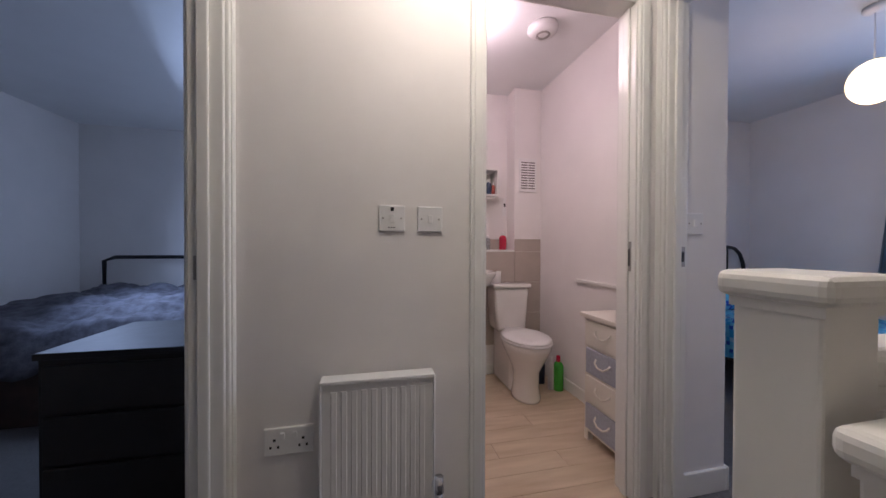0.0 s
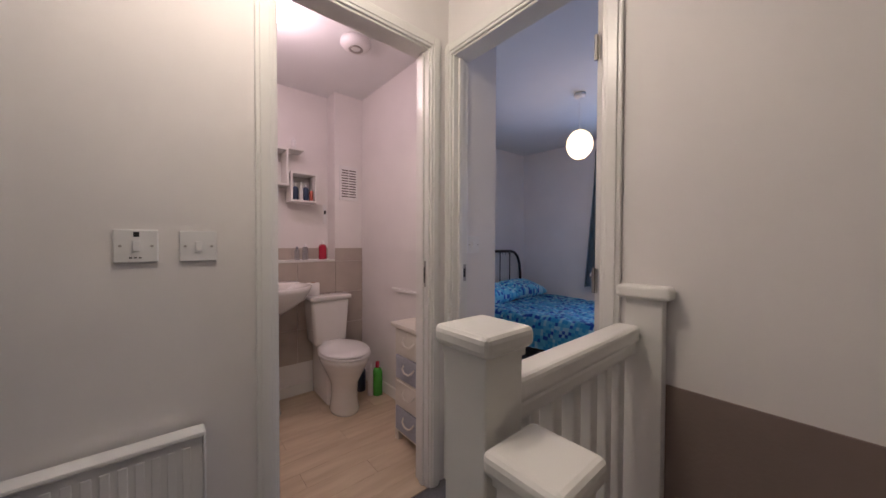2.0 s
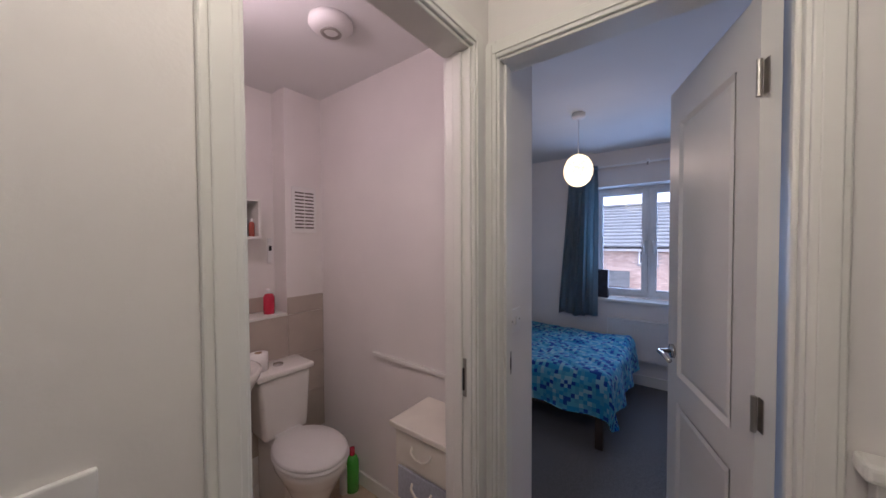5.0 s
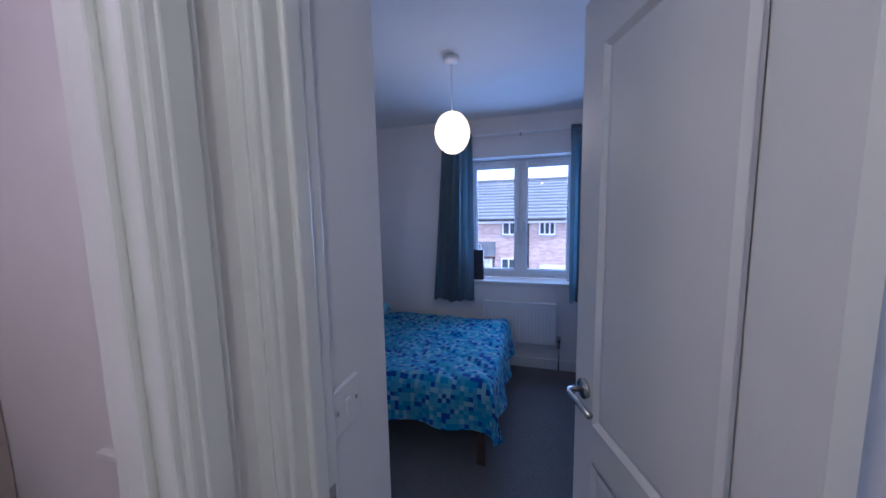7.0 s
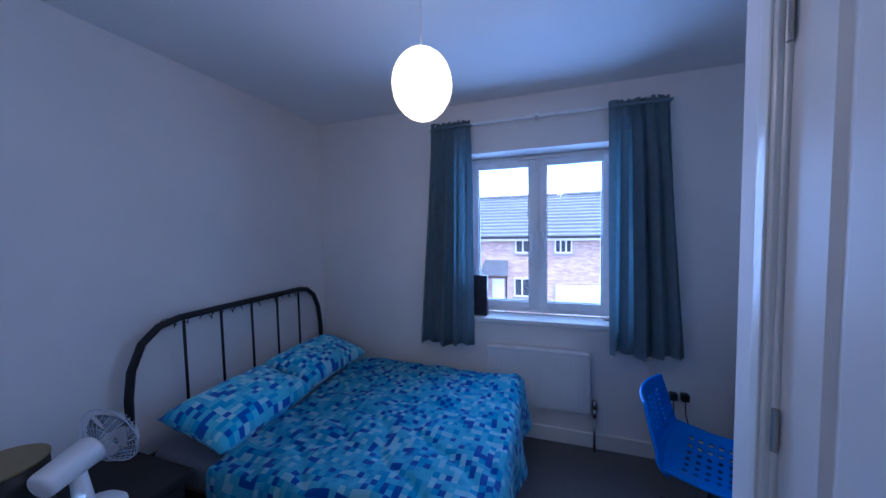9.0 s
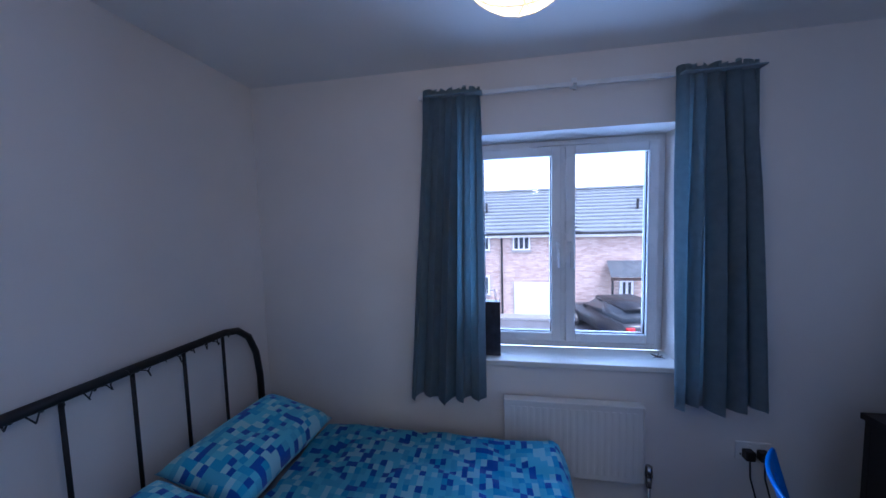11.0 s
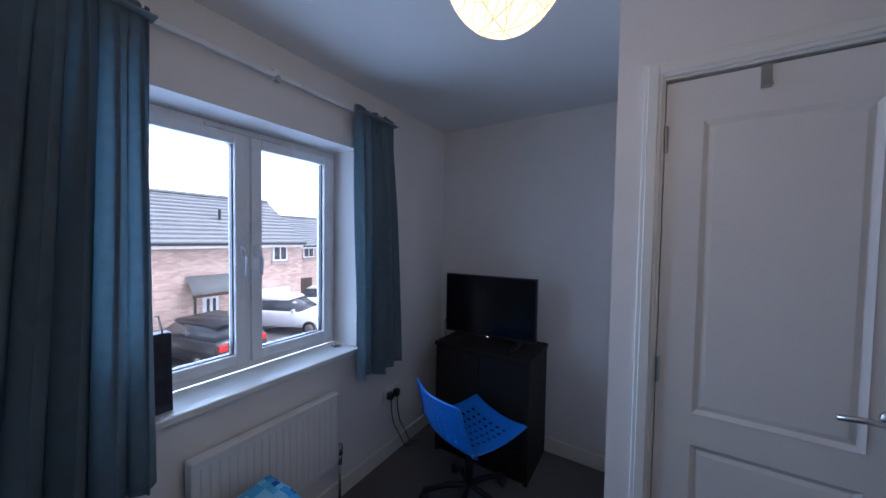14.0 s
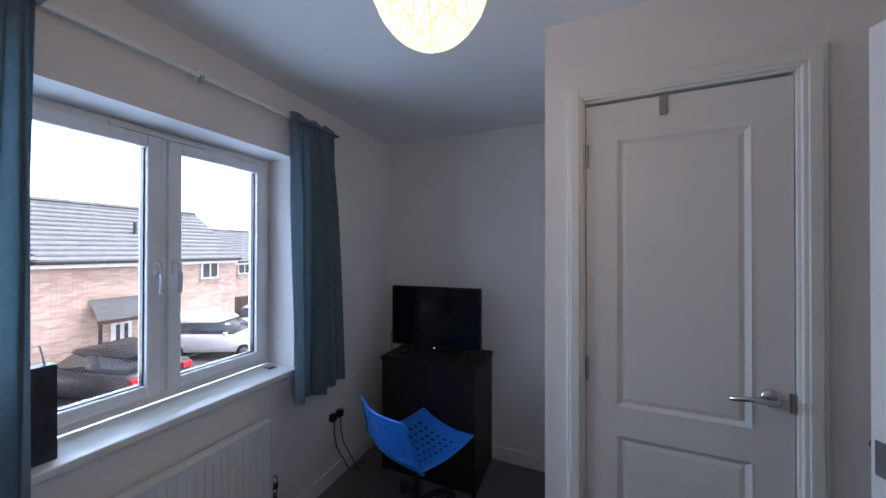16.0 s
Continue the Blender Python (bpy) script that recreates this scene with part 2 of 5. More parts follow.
def mesh_ob(name, bm, material, smooth=False):
    bmesh.ops.recalc_face_normals(bm, faces=bm.faces)
    me = bpy.data.meshes.new(name)
    bm.to_mesh(me)
    bm.free()
    me.materials.append(material)
    if smooth:
        me.polygons.foreach_set("use_smooth", [True] * len(me.polygons))
        me.update()
    return new(name, me)


def part(name, bm, material, parent, label="", smooth=False):
    ob = mesh_ob(name, bm, material, smooth)
    ob.parent = parent
    return tagged(ob, label) if label else ob


def thing(name, label, category, group="", kind="", at=None):
    ob = new(name)
    ob.empty_display_size = 0.05
    if at:
        ob.matrix_world = at
    return tagged(ob, label, category, group, kind)


def structure(name, bm, material, label, category="wall", smooth=False):
    return tagged(mesh_ob(name, bm, material, smooth), label, category, "", "structure")


# ---- plan ----
H = 2.32          # ceiling height
HEAD = 2.00       # door head
XW = 2.70         # window wall
YH = 1.50         # headboard wall
YT = -1.66        # wall behind the television
YC = -0.715       # cupboard face
XB = 0.225         # bathroom side wall
XP = 0.32         # end of the passage wall
XC = 1.38         # cupboard corner

# ---- large structure ----
structure("floor_landing", boxes((-3.2, 0.1, -0.88, 0.0, -0.22, 0.0), (-3.2, -0.72, -3.0, -0.88, -0.22, 0.0)), CARPET, "dark grey carpet over the upstairs landing", "floor")
structure("floor_bedroom", boxes((0.1, XW + 0.2, YT - 0.1, 0.0, -0.22, 0.0), (XB + 0.03, XW + 0.2, 0.0, YH + 0.1, -0.22, 0.0)), CARPET, "dark grey carpet over the bedroom floor", "floor")
structure("floor_front_room", boxes((-4.2, -1.45, 0.0, 3.2, -0.22, 0.0)), CARPET, "dark carpet in the front bedroom", "floor")
bath_floor = structure("floor_bathroom", boxes((-1.45, XB + 0.025, 0.0, 1.6, -0.22, -0.008)), GROUT, "pale wood plank floor in the bathroom", "floor")

structure("wall_landing", boxes((-1.46, -0.765, 0.0, 0.09, 0, H), (-0.10, XB, 0.0, 0.09, 0, H), (-0.765, -0.10, 0.0, 0.09, HEAD + 0.02, H),
                                (-4.2, -3.2, 0.0, 0.09, 0, H), (-1.66, -1.46, 0.0, 0.09, 0, H)), WALL, "warm white painted landing wall with the bathroom doorway")
structure("wall_front_entry", boxes((-1.66, -1.57, -0.022, 0.0, 0, H), (-1.66, -1.57, -3.0, -0.80, 0, H), (-1.66, -1.57, -0.80, -0.022, HEAD + 0.02, H)), WALL, "warm white wall with the front bedroom doorway")
structure("wall_bedroom_entry", boxes((0.0, 0.09, -0.022, 0.0, 0, H), (0.0, 0.09, -3.0, -0.735, -2.6, H), (0.0, 0.09, -0.735, -0.022, HEAD + 0.02, H)), WALL, "warm white wall with the bedroom doorway")
# stairwell wall is darker brown below z 0.755
structure("wall_lower_stair", boxes((-0.006, 0.0, -3.0, -0.895, -2.6, 0.755)), BROWNLOW, "brown lower part of the stairwell wall")
structure("wall_passage", boxes((XB, XP, 0.0, YH, 0, H), (0.09, XP, -0.022, 0.0, 0, H)), WALL, "white painted wall between bathroom and bedroom")
structure("wall_headboard", boxes((-1.5, XW + 0.3, YH, YH + 0.12, 0, H)), WALL, "plain white wall behind the bed")
wy0, wy1, wz0, wz1 = -0.725, 0.30, 0.81, 1.97
structure("wall_window", boxes((XW, XW + 0.3, wy1, YH, 0, H), (XW, XW + 0.3, YT - 0.1, wy0, 0, H), (XW, XW + 0.3, wy0, wy1, 0, wz0 - 0.02), (XW, XW + 0.3, wy0, wy1, wz1, H)), WALL, "white wall with a deep window recess")
structure("wall_television", boxes((XC, XW, YT - 0.1, YT, 0, H)), WALL, "plain white wall behind the television")
cx0, cx1 = 0.645, 1.258
structure("wall_cupboard", boxes((0.09, cx0, YC - 0.08, YC, 0, H), (cx1, XC, YC - 0.08, YC, 0, H), (cx0, cx1, YC - 0.08, YC, HEAD + 0.01, H), (XC - 0.08, XC, YT - 0.1, YC - 0.08, 0, H), (0.09, XC - 0.08, YC - 0.5, YC - 0.42, 0, H)), WALL, "white boxed-out wall of the built-in cupboard")
structure("wall_bathroom_side", boxes((-1.52, -1.44, 0.09, 3.2, 0, H)), WALL, "white wall between bathroom and front bedroom")
structure("wall_front_room", boxes((-4.2, -1.44, 3.1, 3.2, 0, H), (-4.3, -4.2, -0.1, 3.2, 0, H)), WALL, "white wall of the front bedroom")
structure("wall_landing_back", boxes((-3.3, -3.2, -3.0, 0.0, -2.6, H), (-3.2, 0.0, -3.1, -3.0, -2.6, H), (-3.2, -0.72, -2.99, -2.9, -2.6, -0.22), (-0.80, -0.72, -2.9, -0.88, -2.6, -0.22)), WALL, "plain wall closing the landing")
structure("floor_hall_below", boxes((-3.2, 0.1, -3.0, 0.0, -2.7, -2.6)), CARPET, "dark carpet at the foot of the stairs", "floor")
structure("ceiling", boxes((-4.3, XW + 0.3, -3.1, 3.2, H, H + 0.12)), CEIL, "white painted ceiling", "ceiling")

# boxed ledge and column at the back of the bathroom
structure("wall_bathroom_ledge", boxes((-1.44, -0.01, 1.35, YH, 0, 0.985), (-0.01, XB, 1.35, YH, 0, H)), WALL, "boxed ledge and column at the back of the bathroom")
structure("ledge_top", boxes((-1.44, -0.014, 1.338, YH - 0.01, 0.985, 1.0), w=0.003), GLOSS, "white ledge behind the toilet", "ledge")


# ---- joinery: door linings and architraves ----
def lining(name, axis, a0, a1, w0, w1, label, sides=(1, 1)):
    """Door lining across a wall; axis is the one along the wall, w0..w1 the wall's thickness."""
    root = thing(name, label, "door frame", kind="structure")

    def bx(nm, p0, p1, q0, q1, z0, z1):
        bm = boxes((p0, p1, q0, q1, z0, z1) if axis == "x" else (q0, q1, p0, p1, z0, z1), w=0.004)
        part(nm, bm, GLOSS, root)

    bx("jamb", a0 - 0.022, a0, w0 - 0.003, w1 + 0.003, 0, HEAD + 0.022)
    bx("jamb", a1, a1 + 0.022, w0 - 0.003, w1 + 0.003, 0, HEAD + 0.022)
    bx("head", a0, a1, w0 - 0.003, w1 + 0.003, HEAD, HEAD + 0.022)
    bx("door_stop", a0 - 0.001, a0 + 0.010, (w0 + w1) / 2 - 0.02, (w0 + w1) / 2 + 0.012, 0, HEAD)
    bx("door_stop", a1 - 0.010, a1 + 0.001, (w0 + w1) / 2 - 0.02, (w0 + w1) / 2 + 0.012, 0, HEAD)
    for s, on in zip((w0, w1), sides):
        if not on:
            continue
        d = -1 if s == w0 else 1
        o = 0.055
        for (p0, p1, z0, z1) in ((a0 - 0.008 - o, a0 - 0.008, 0, HEAD + 0.008 + o), (a1 + 0.008, a1 + 0.008 + o, 0, HEAD + 0.008 + o), (a0 - 0.008, a1 + 0.008, HEAD + 0.008, HEAD + 0.008 + o)):
            bx("architrave", p0, p1, s, s + d * 0.014, z0, z1)
            ins = 0.012
            if z0 == 0:
                bx("architrave_bead", p0 + ins, p1 - ins, s + d * 0.013, s + d * 0.019, z0, z1 - ins)
            else:
                bx("architrave_bead", p0 - ins, p1 + ins, s + d * 0.013, s + d * 0.019, z0 + ins, z1 - ins)
    return root


lining("door_frame_bathroom", "x", -0.745, -0.12, 0.0, 0.09, "white gloss door frame of the bathroom")
lining("door_frame_front_room", "y", -0.78, -0.042, -1.66, -1.57, "white gloss door frame of the front bedroom")
lining("door_frame_bedroom", "y", -0.715, -0.042, 0.0, 0.09, "white gloss door frame of the bedroom", sides=(1, 0))
lining("door_frame_cupboard", "x", 0.665, 1.238, YC - 0.08, YC, "white door frame of the built-in cupboard", sides=(0, 1))


def skirting(items, label):
    root = thing("baseboard", label, "baseboard", kind="structure")
    for it in items:
        part("board", boxes(it, w=0.005), GLOSS, root)


skirting([(XW - 0.014, XW, YT, YH, 0, 0.10), (XC, XW - 0.014, YT, YT + 0.014, 0, 0.10), (XC, XC + 0.014, YT + 0.014, YC, 0, 0.10), (1.305, XC + 0.014, YC, YC + 0.014, 0, 0.10),
          (XP, XW - 0.014, YH - 0.014, YH, 0, 0.10), (XP, XP + 0.014, -0.036, YH - 0.014, 0, 0.10), (0.09, XP, -0.036, -0.022, 0, 0.10)], "white painted skirting board in the bedroom")
skirting([(-1.57, -0.82, -0.014, 0.0, 0, 0.10), (-0.014, 0.0, -0.03, -0.014, 0, 0.10), (-0.014, 0, -0.93, -0.80, 0.0, 0.10)], "white painted skirting board on the landing")
skirting([(XB - 0.014, XB, 0.09, 1.35, 0, 0.08), (-1.44, XB - 0.014, 1.336, 1.35, 0, 0.08)], "white painted skirting board in the bathroom")


# ---- panelled doors ----
def lever(parent, x, y, z, direction, face, material=CHROME):
    """Lever handle on a round rose; face is +1 or -1 along y, the lever points along x."""
    bm = bmesh.new()
    cyl(bm, (x, y, z), (x, y + face * 0.010, z), 0.026, seg=24)
    rose = part("handle", bm, material, parent, "chrome lever handle", True)
    pts = [(x, y + face * 0.008, z), (x, y + face * 0.045, z), (x + direction * 0.012, y + face * 0.052, z), (x + direction * 0.06, y + face * 0.052, z + 0.003), (x + direction * 0.115, y + face * 0.048, z - 0.003)]
    part("lever", tube(pts, 0.008), material, rose, "", True)


def panel_door(root, width, height, thick):
    """Two-panel moulded door in local x 0..width, y 0..thick."""
    bm = boxes((0, width, 0.006, thick - 0.006, 0, height))
    part("core", bm, SATIN, root)
    st = 0.10 * width / 0.6 + 0.005
    rails = ((0, 0.19), (0.80, 0.905), (height - 0.135, height))
    for y0, y1 in ((0, 0.006), (thick - 0.006, thick)):
        for x0, x1 in ((0, st), (width - st, width)):
            part("stile", boxes((x0, x1, y0, y1, 0, height)), SATIN, root)
        for z0, z1 in rails:
            part("rail", boxes((st, width - st, y0, y1, z0, z1)), SATIN, root)
        for z0, z1 in ((0.19, 0.80), (0.905, height - 0.135)):
            mould = bmesh.new()
            out = y0 if y0 == 0 else y1
            inn = y1 if y0 == 0 else y0
            fr = 0.03
            a = [(st, z0), (width - st, z0), (width - st, z1), (st, z1)]
            b = [(st + fr * 0.5, z0 + fr * 0.5), (width - st - fr * 0.5, z0 + fr * 0.5), (width - st - fr * 0.5, z1 - fr * 0.5), (st + fr * 0.5, z1 - fr * 0.5)]
            c = [(st + fr, z0 + fr), (width - st - fr, z0 + fr), (width - st - fr, z1 - fr), (st + fr, z1 - fr)]
            sgn = 1 if y0 == 0 else -1
            va = [mould.verts.new((x, out - sgn * 0.003, z)) for x, z in a]
            vb = [mould.verts.new((x, inn + sgn * 0.0005, z)) for x, z in b]
            vc = [mould.verts.new((x, out + sgn * 0.002, z)) for x, z in c]
            for u, v in ((va, vb), (vb, vc)):
                for k in range(4):
                    mould.faces.new((u[k], u[(k + 1) % 4], v[(k + 1) % 4], v[k]))
            mould.faces.new(vc)
            part("panel", mould, SATIN, root)


def hinge(parent, x, y, z, dy=0.012):
    bm = bmesh.new()
    cyl(bm, (x, y, z - 0.042), (x, y, z + 0.042), 0.006, seg=10)
    add_box(bm, x - 0.016, x + 0.016, y - dy, y - dy + 0.002, z - 0.04, z + 0.04)
    part("hinge", bm, STEEL, parent, "steel butt hinge")


cup = thing("cupboard_door", "closed white two-panel cupboard door with chrome lever handle", "door", at=pose(0.668, YC - 0.045, 0.008))
panel_door(cup, 0.567, 1.982, 0.04)
lever(cup, 0.055, 0.04, 1.01, 1, 1)
for z in (0.2, 1.03, 1.80):
    hinge(cup, 0.565, 0.048, z)
part("latch", boxes((-0.004, 0.012, 0.034, 0.046, 0.97, 1.03), w=0.002), STEEL, cup, "dark steel latch plate")
hook = thing("over_door_hook", "flat steel hook hung over the cupboard door", "hook")
part("strap", boxes((0.985, 1.008, YC - 0.004, YC + 0.001, 1.925, 1.992)), STEEL, hook)
part("lip", boxes((0.985, 1.008, YC + 0.001, YC + 0.02, 1.925, 1.93), w=0.001), STEEL, hook)

bed_door = thing("bedroom_door", "open white two-panel bedroom door with chrome lever handle", "door", at=pose(0.098, -0.700, 0.008, 0, 0, 19.5))
panel_door(bed_door, 0.565, 1.978, 0.04)
lever(bed_door, 0.51, 0.04, 0.98, -1, 1)
lever(bed_door, 0.51, 0.0, 0.98, -1, -1)
for z in (0.2, 1.0, 1.78):
    hinge(bed_door, -0.004, 0.044, z)
part("latch_plate", boxes((0.563, 0.5665, 0.008, 0.032, 0.94, 1.02)), STEEL, bed_door, "steel latch plate")

for nm in ("bathroom", "front bedroom", "bedroom"):
    sp = thing("strike_plate", "dark steel strike plate on the " + nm + " door jamb", "strike plate")
    if nm == "bathroom":
        part("plate", boxes((-0.123, -0.1205, 0.012, 0.034, 0.93, 1.05), w=0.001), STEEL, sp)
        part("slot", boxes((-0.1245, -0.1228, 0.018, 0.029, 0.95, 1.02)), BLACKPL, sp)
    elif nm == "front bedroom":
        part("plate", boxes((-1.645, -1.612, -0.0455, -0.0425, 0.93, 1.0), w=0.001), STEEL, sp)
        part("slot", boxes((-1.636, -1.621, -0.0470, -0.0453, 0.945, 0.985)), BLACKPL, sp)
    else:
        part("plate", boxes((0.052, 0.080, -0.0455, -0.0425, 0.95, 1.03), w=0.001), STEEL, sp)
        part("slot", boxes((0.058, 0.074, -0.0470, -0.0453, 0.97, 1.01)), BLACKPL, sp)


# ---- landing things ----
def radiator(name, label, u0, u1, z0, z1, axis, face, sgn, valve_end):
    """Panel radiator; u along the wall, face the wall's plane, sgn the way it stands out."""
    root = thing(name, label, "radiator")

    def bx(nm, a0, a1, d0, d1, c0, c1, m, w=0.003, lb=""):
        dd = sorted((face + sgn * d0, face + sgn * d1))
        part(nm, boxes((a0, a1, dd[0], dd[1], c0, c1) if axis == "x" else (dd[0], dd[1], a0, a1, c0, c1), w=w), m, root, lb)

    bx("panel", u0 + 0.004, u1 - 0.004, 0.05, 0.062, z0, z1 - 0.012, PLASTIC)
    n = max(6, int((u1 - u0) / 0.034))
    step = (u1 - u0 - 0.05) / n
    for k in range(n):
        a = u0 + 0.025 + k * step
        bx("flute", a + step * 0.2, a + step * 0.8, 0.061, 0.0655, z0 + 0.03, z1 - 0.035, PLASTIC, 0.004)
    bx("top_grille", u0, u1, 0.018, 0.072, z1 - 0.012, z1, PLASTIC)
    bx("end_cap", u0 - 0.002, u0 + 0.004, 0.018, 0.070, z0 + 0.01, z1 - 0.004, PLASTIC)
    bx("end_cap", u1 - 0.004, u1 + 0.002, 0.018, 0.070, z0 + 0.01, z1 - 0.004, PLASTIC)
    bx("bracket", (u0 + u1) / 2 - 0.02, (u0 + u1) / 2 + 0.02, 0.0, 0.05, z0 + 0.05, z1 - 0.06, PLASTIC)
    v = valve_end
    d = face + sgn * 0.045
    bm = bmesh.new()
    P = (lambda a, z: (a, d, z)) if axis == "x" else (lambda a, z: (d, a, z))
    cyl(bm, P(v, z0 - 0.02), P(v, z0 + 0.035), 0.013, seg=14)
    cyl(bm, P(v, z0 + 0.035), P(v, z0 + 0.085), 0.018, 0.015, seg=14)
    part("valve", bm, CHROME, root, "chrome and white valve", True)
    bm = bmesh.new()
    cyl(bm, P(v, 0.0), P(v, z0 - 0.018), 0.0075, seg=10)
    part("pipe", bm, CHROME, root, "", True)
    return root


radiator("radiator", "white fluted panel radiator on the landing wall", -1.30, -0.945, 0.17, 0.615, "x", 0.0, -1, -0.925)


def plate(name, label, x, z, w, h, y, rockers=1, red=False):
    root = thing(name, label, "switch")
    part("faceplate", boxes((x - w / 2, x + w / 2, y - 0.009, y, z - h / 2, z + h / 2), w=0.003), PLASTIC, root)
    if rockers:
        part("rocker", boxes((x - 0.008, x + 0.008, y - 0.014, y - 0.008, z - 0.014, z + 0.014), w=0.002), PLASTIC, root)
    for s in (-1, 1):
        bm = bmesh.new()
        cyl(bm, (x + s * 0.03, y - 0.0105, z), (x + s * 0.03, y - 0.008, z), 0.0035, seg=10)
        part("screw", bm, STEEL, root)
    if red:
        part("indicator", boxes((x - 0.005, x + 0.006, y - 0.0105, y - 0.008, z + 0.024, z + 0.037)), BLACKPL, root, "dark indicator window")
        for k in range(3):
            part("lettering", boxes((x - 0.014 + k * 0.009, x - 0.008 + k * 0.009, y - 0.0098, y - 0.008, z - 0.032, z - 0.029)), BLACKPL, root)


plate("fused_switch", "white fused switch plate on the landing wall", -1.08, 1.122, 0.086, 0.086, 0.0, red=True)
plate("light_switch", "white single light switch on the landing wall", -0.951, 1.121, 0.086, 0.086, 0.0)
plate("light_switch", "white light switch on the bedroom passage wall", 0.145, 1.125, 0.086, 0.086, -0.022)


def double_socket(label, where, axis):
    root = thing("power_socket", label, "socket", at=where)
    part("faceplate", boxes((-0.073, 0.073, -0.009, 0, -0.043, 0.043), w=0.003), PLASTIC, root)
    for s in (-1, 1):
        part("rocker", boxes((s * 0.018 - 0.006, s * 0.018 + 0.006, -0.013, -0.008, 0.008, 0.028), w=0.001), PLASTIC, root)
        for dx, dz, ww in ((0, 0.006, 0.004), (-0.011, -0.016, 0.003), (0.011, -0.016, 0.003)):
            part("pin_hole", boxes((s * 0.042 + dx - ww, s * 0.042 + dx + ww, -0.0098, -0.008, dz - 0.004, dz + 0.004)), BLACKPL, root)
    return root


double_socket("white double socket low on the landing wall", pose(-1.40, 0.0, 0.415), "x")
double_socket("white double socket under the curtain", pose(XW, -1.03, 0.43, 0, 0, -90), "y")

# balustrade
bal = thing("balustrade", "white gloss banister rail with square spindles and capped newels", "banister")


def cap(x, y, z, hw):
    bm = boxes((x - hw, x + hw, y - hw, y + hw, z - 0.035, z), w=0.012, seg=3)
    bm2 = add_box(bm, x - hw * 0.8, x + hw * 0.8, y - hw * 0.8, y + hw * 0.8, z - 0.048, z - 0.03)
    return bm


NX, NY = -0.622, -0.80
part("newel", boxes((NX - 0.045, NX + 0.045, NY - 0.045, NY + 0.045, -0.25, 0.955), w=0.004), GLOSS, bal)
part("newel_cap", cap(NX, NY, 1.0, 0.060), GLOSS, bal)
part("lower_newel", boxes((NX - 0.063, NX + 0.027, NY - 0.17, NY - 0.08, -0.6, 0.81), w=0.004), GLOSS, bal)
part("newel_cap", cap(NX - 0.018, NY - 0.125, 0.855, 0.060), GLOSS, bal)
part("half_newel", boxes((-0.042, -0.006, -0.895, -0.805, -0.25, 0.985), w=0.003), GLOSS, bal)
part("newel_cap", boxes((-0.062, -0.002, -0.915, -0.785, 0.985, 1.02), w=0.010, seg=3), GLOSS, bal)
rail_bm = boxes((NX + 0.04, -0.04, NY - 0.045, NY + 0.018, 0.865, 0.91), (NX + 0.04, -0.04, NY - 0.037, NY + 0.010, 0.83, 0.87), w=0.012, seg=3)
part("handrail", rail_bm, GLOSS, bal, "rounded handrail")
for k in range(6):
    sx = NX + 0.105 + k * 0.079
    sp = boxes((sx - 0.016, sx + 0.016, NY - 0.030, NY + 0.004, 0.0, 0.84), w=0.004)
    part("spindle", sp, GLOSS, bal)
part("base_rail", boxes((NX + 0.04, -0.02, NY - 0.045, NY + 0.018, 0.0, 0.035), w=0.004), GLOSS, bal)

# ---- bathroom ----
tiles = thing("tile_panel", "beige ceramic wall tiles behind the toilet", "tiles", kind="structure")
tile_mesh = {}


def tile(x0, x1, z0, z1, y):
    part("tile", boxes((x0 + 0.0015, x1 - 0.0015, y - 0.008, y, z0 + 0.0015, z1 - 0.0015), w=0.0015, seg=1), TILE, tiles)


for i in range(5):
    tile(-1.44 + i * 0.286, -1.44 + (i + 1) * 0.286, 0.735, 0.985, 1.35)
    tile(-1.44 + i * 0.286, -1.44 + (i + 1) * 0.286, 0.485, 0.735, 1.35)
    tile(-1.44 + i * 0.286, -1.44 + (i + 1) * 0.286, 0.235, 0.485, 1.35)
    tile(-1.44 + i * 0.286, -1.44 + (i + 1) * 0.286, 1.0, 1.09, YH)
for z0, z1 in ((0.235, 0.485), (0.485, 0.735), (0.735, 0.985), (0.985, 1.09)):
    tile(-0.01, XB - 0.002, z0, z1, 1.35)

toilet = thing("toilet", "white close-coupled ceramic toilet with closed lid", "toilet", at=pose(-0.115, 1.345, 0) @ Matrix.Diagonal((0.84, 0.93, 0.97, 1)) @ Matrix.Translation((0.03, -1.345, 0)))
tx = -0.03
bm = boxes((tx - 0.17, tx + 0.17, 1.14, 1.34, 0.40, 0.735), w=0.03, seg=4)
for v in bm.verts:
    k = 0.82 + 0.18 * min(1, max(0, (v.co.z - 0.40) / 0.33))
    v.co.x = tx + (v.co.x - tx) * k
part("cistern", bm, CERAMIC, toilet, "", True)
part("cistern_lid", boxes((tx - 0.182, tx + 0.182, 1.125, 1.345, 0.735, 0.768), w=0.012, seg=3), CERAMIC, toilet, "", True)
bm = bmesh.new()
cyl(bm, (tx, 1.24, 0.766), (tx, 1.24, 0.776), 0.03, seg=24)
part("flush_button", bm, CHROME, toilet, "chrome flush button", True)
prof = [(0.105, 0), (0.11, 0.02), (0.095, 0.10), (0.10, 0.20), (0.15, 0.30), (0.182, 0.36), (0.185, 0.395)]
part("pan", lathe(prof, 32, (tx, 0.90, 0.0), 1.0, 1.22), CERAMIC, toilet, "", True)
part("pan_back", boxes((tx - 0.10, tx + 0.10, 0.98, 1.335, 0.0, 0.40), w=0.03, seg=3), CERAMIC, toilet, "", True)
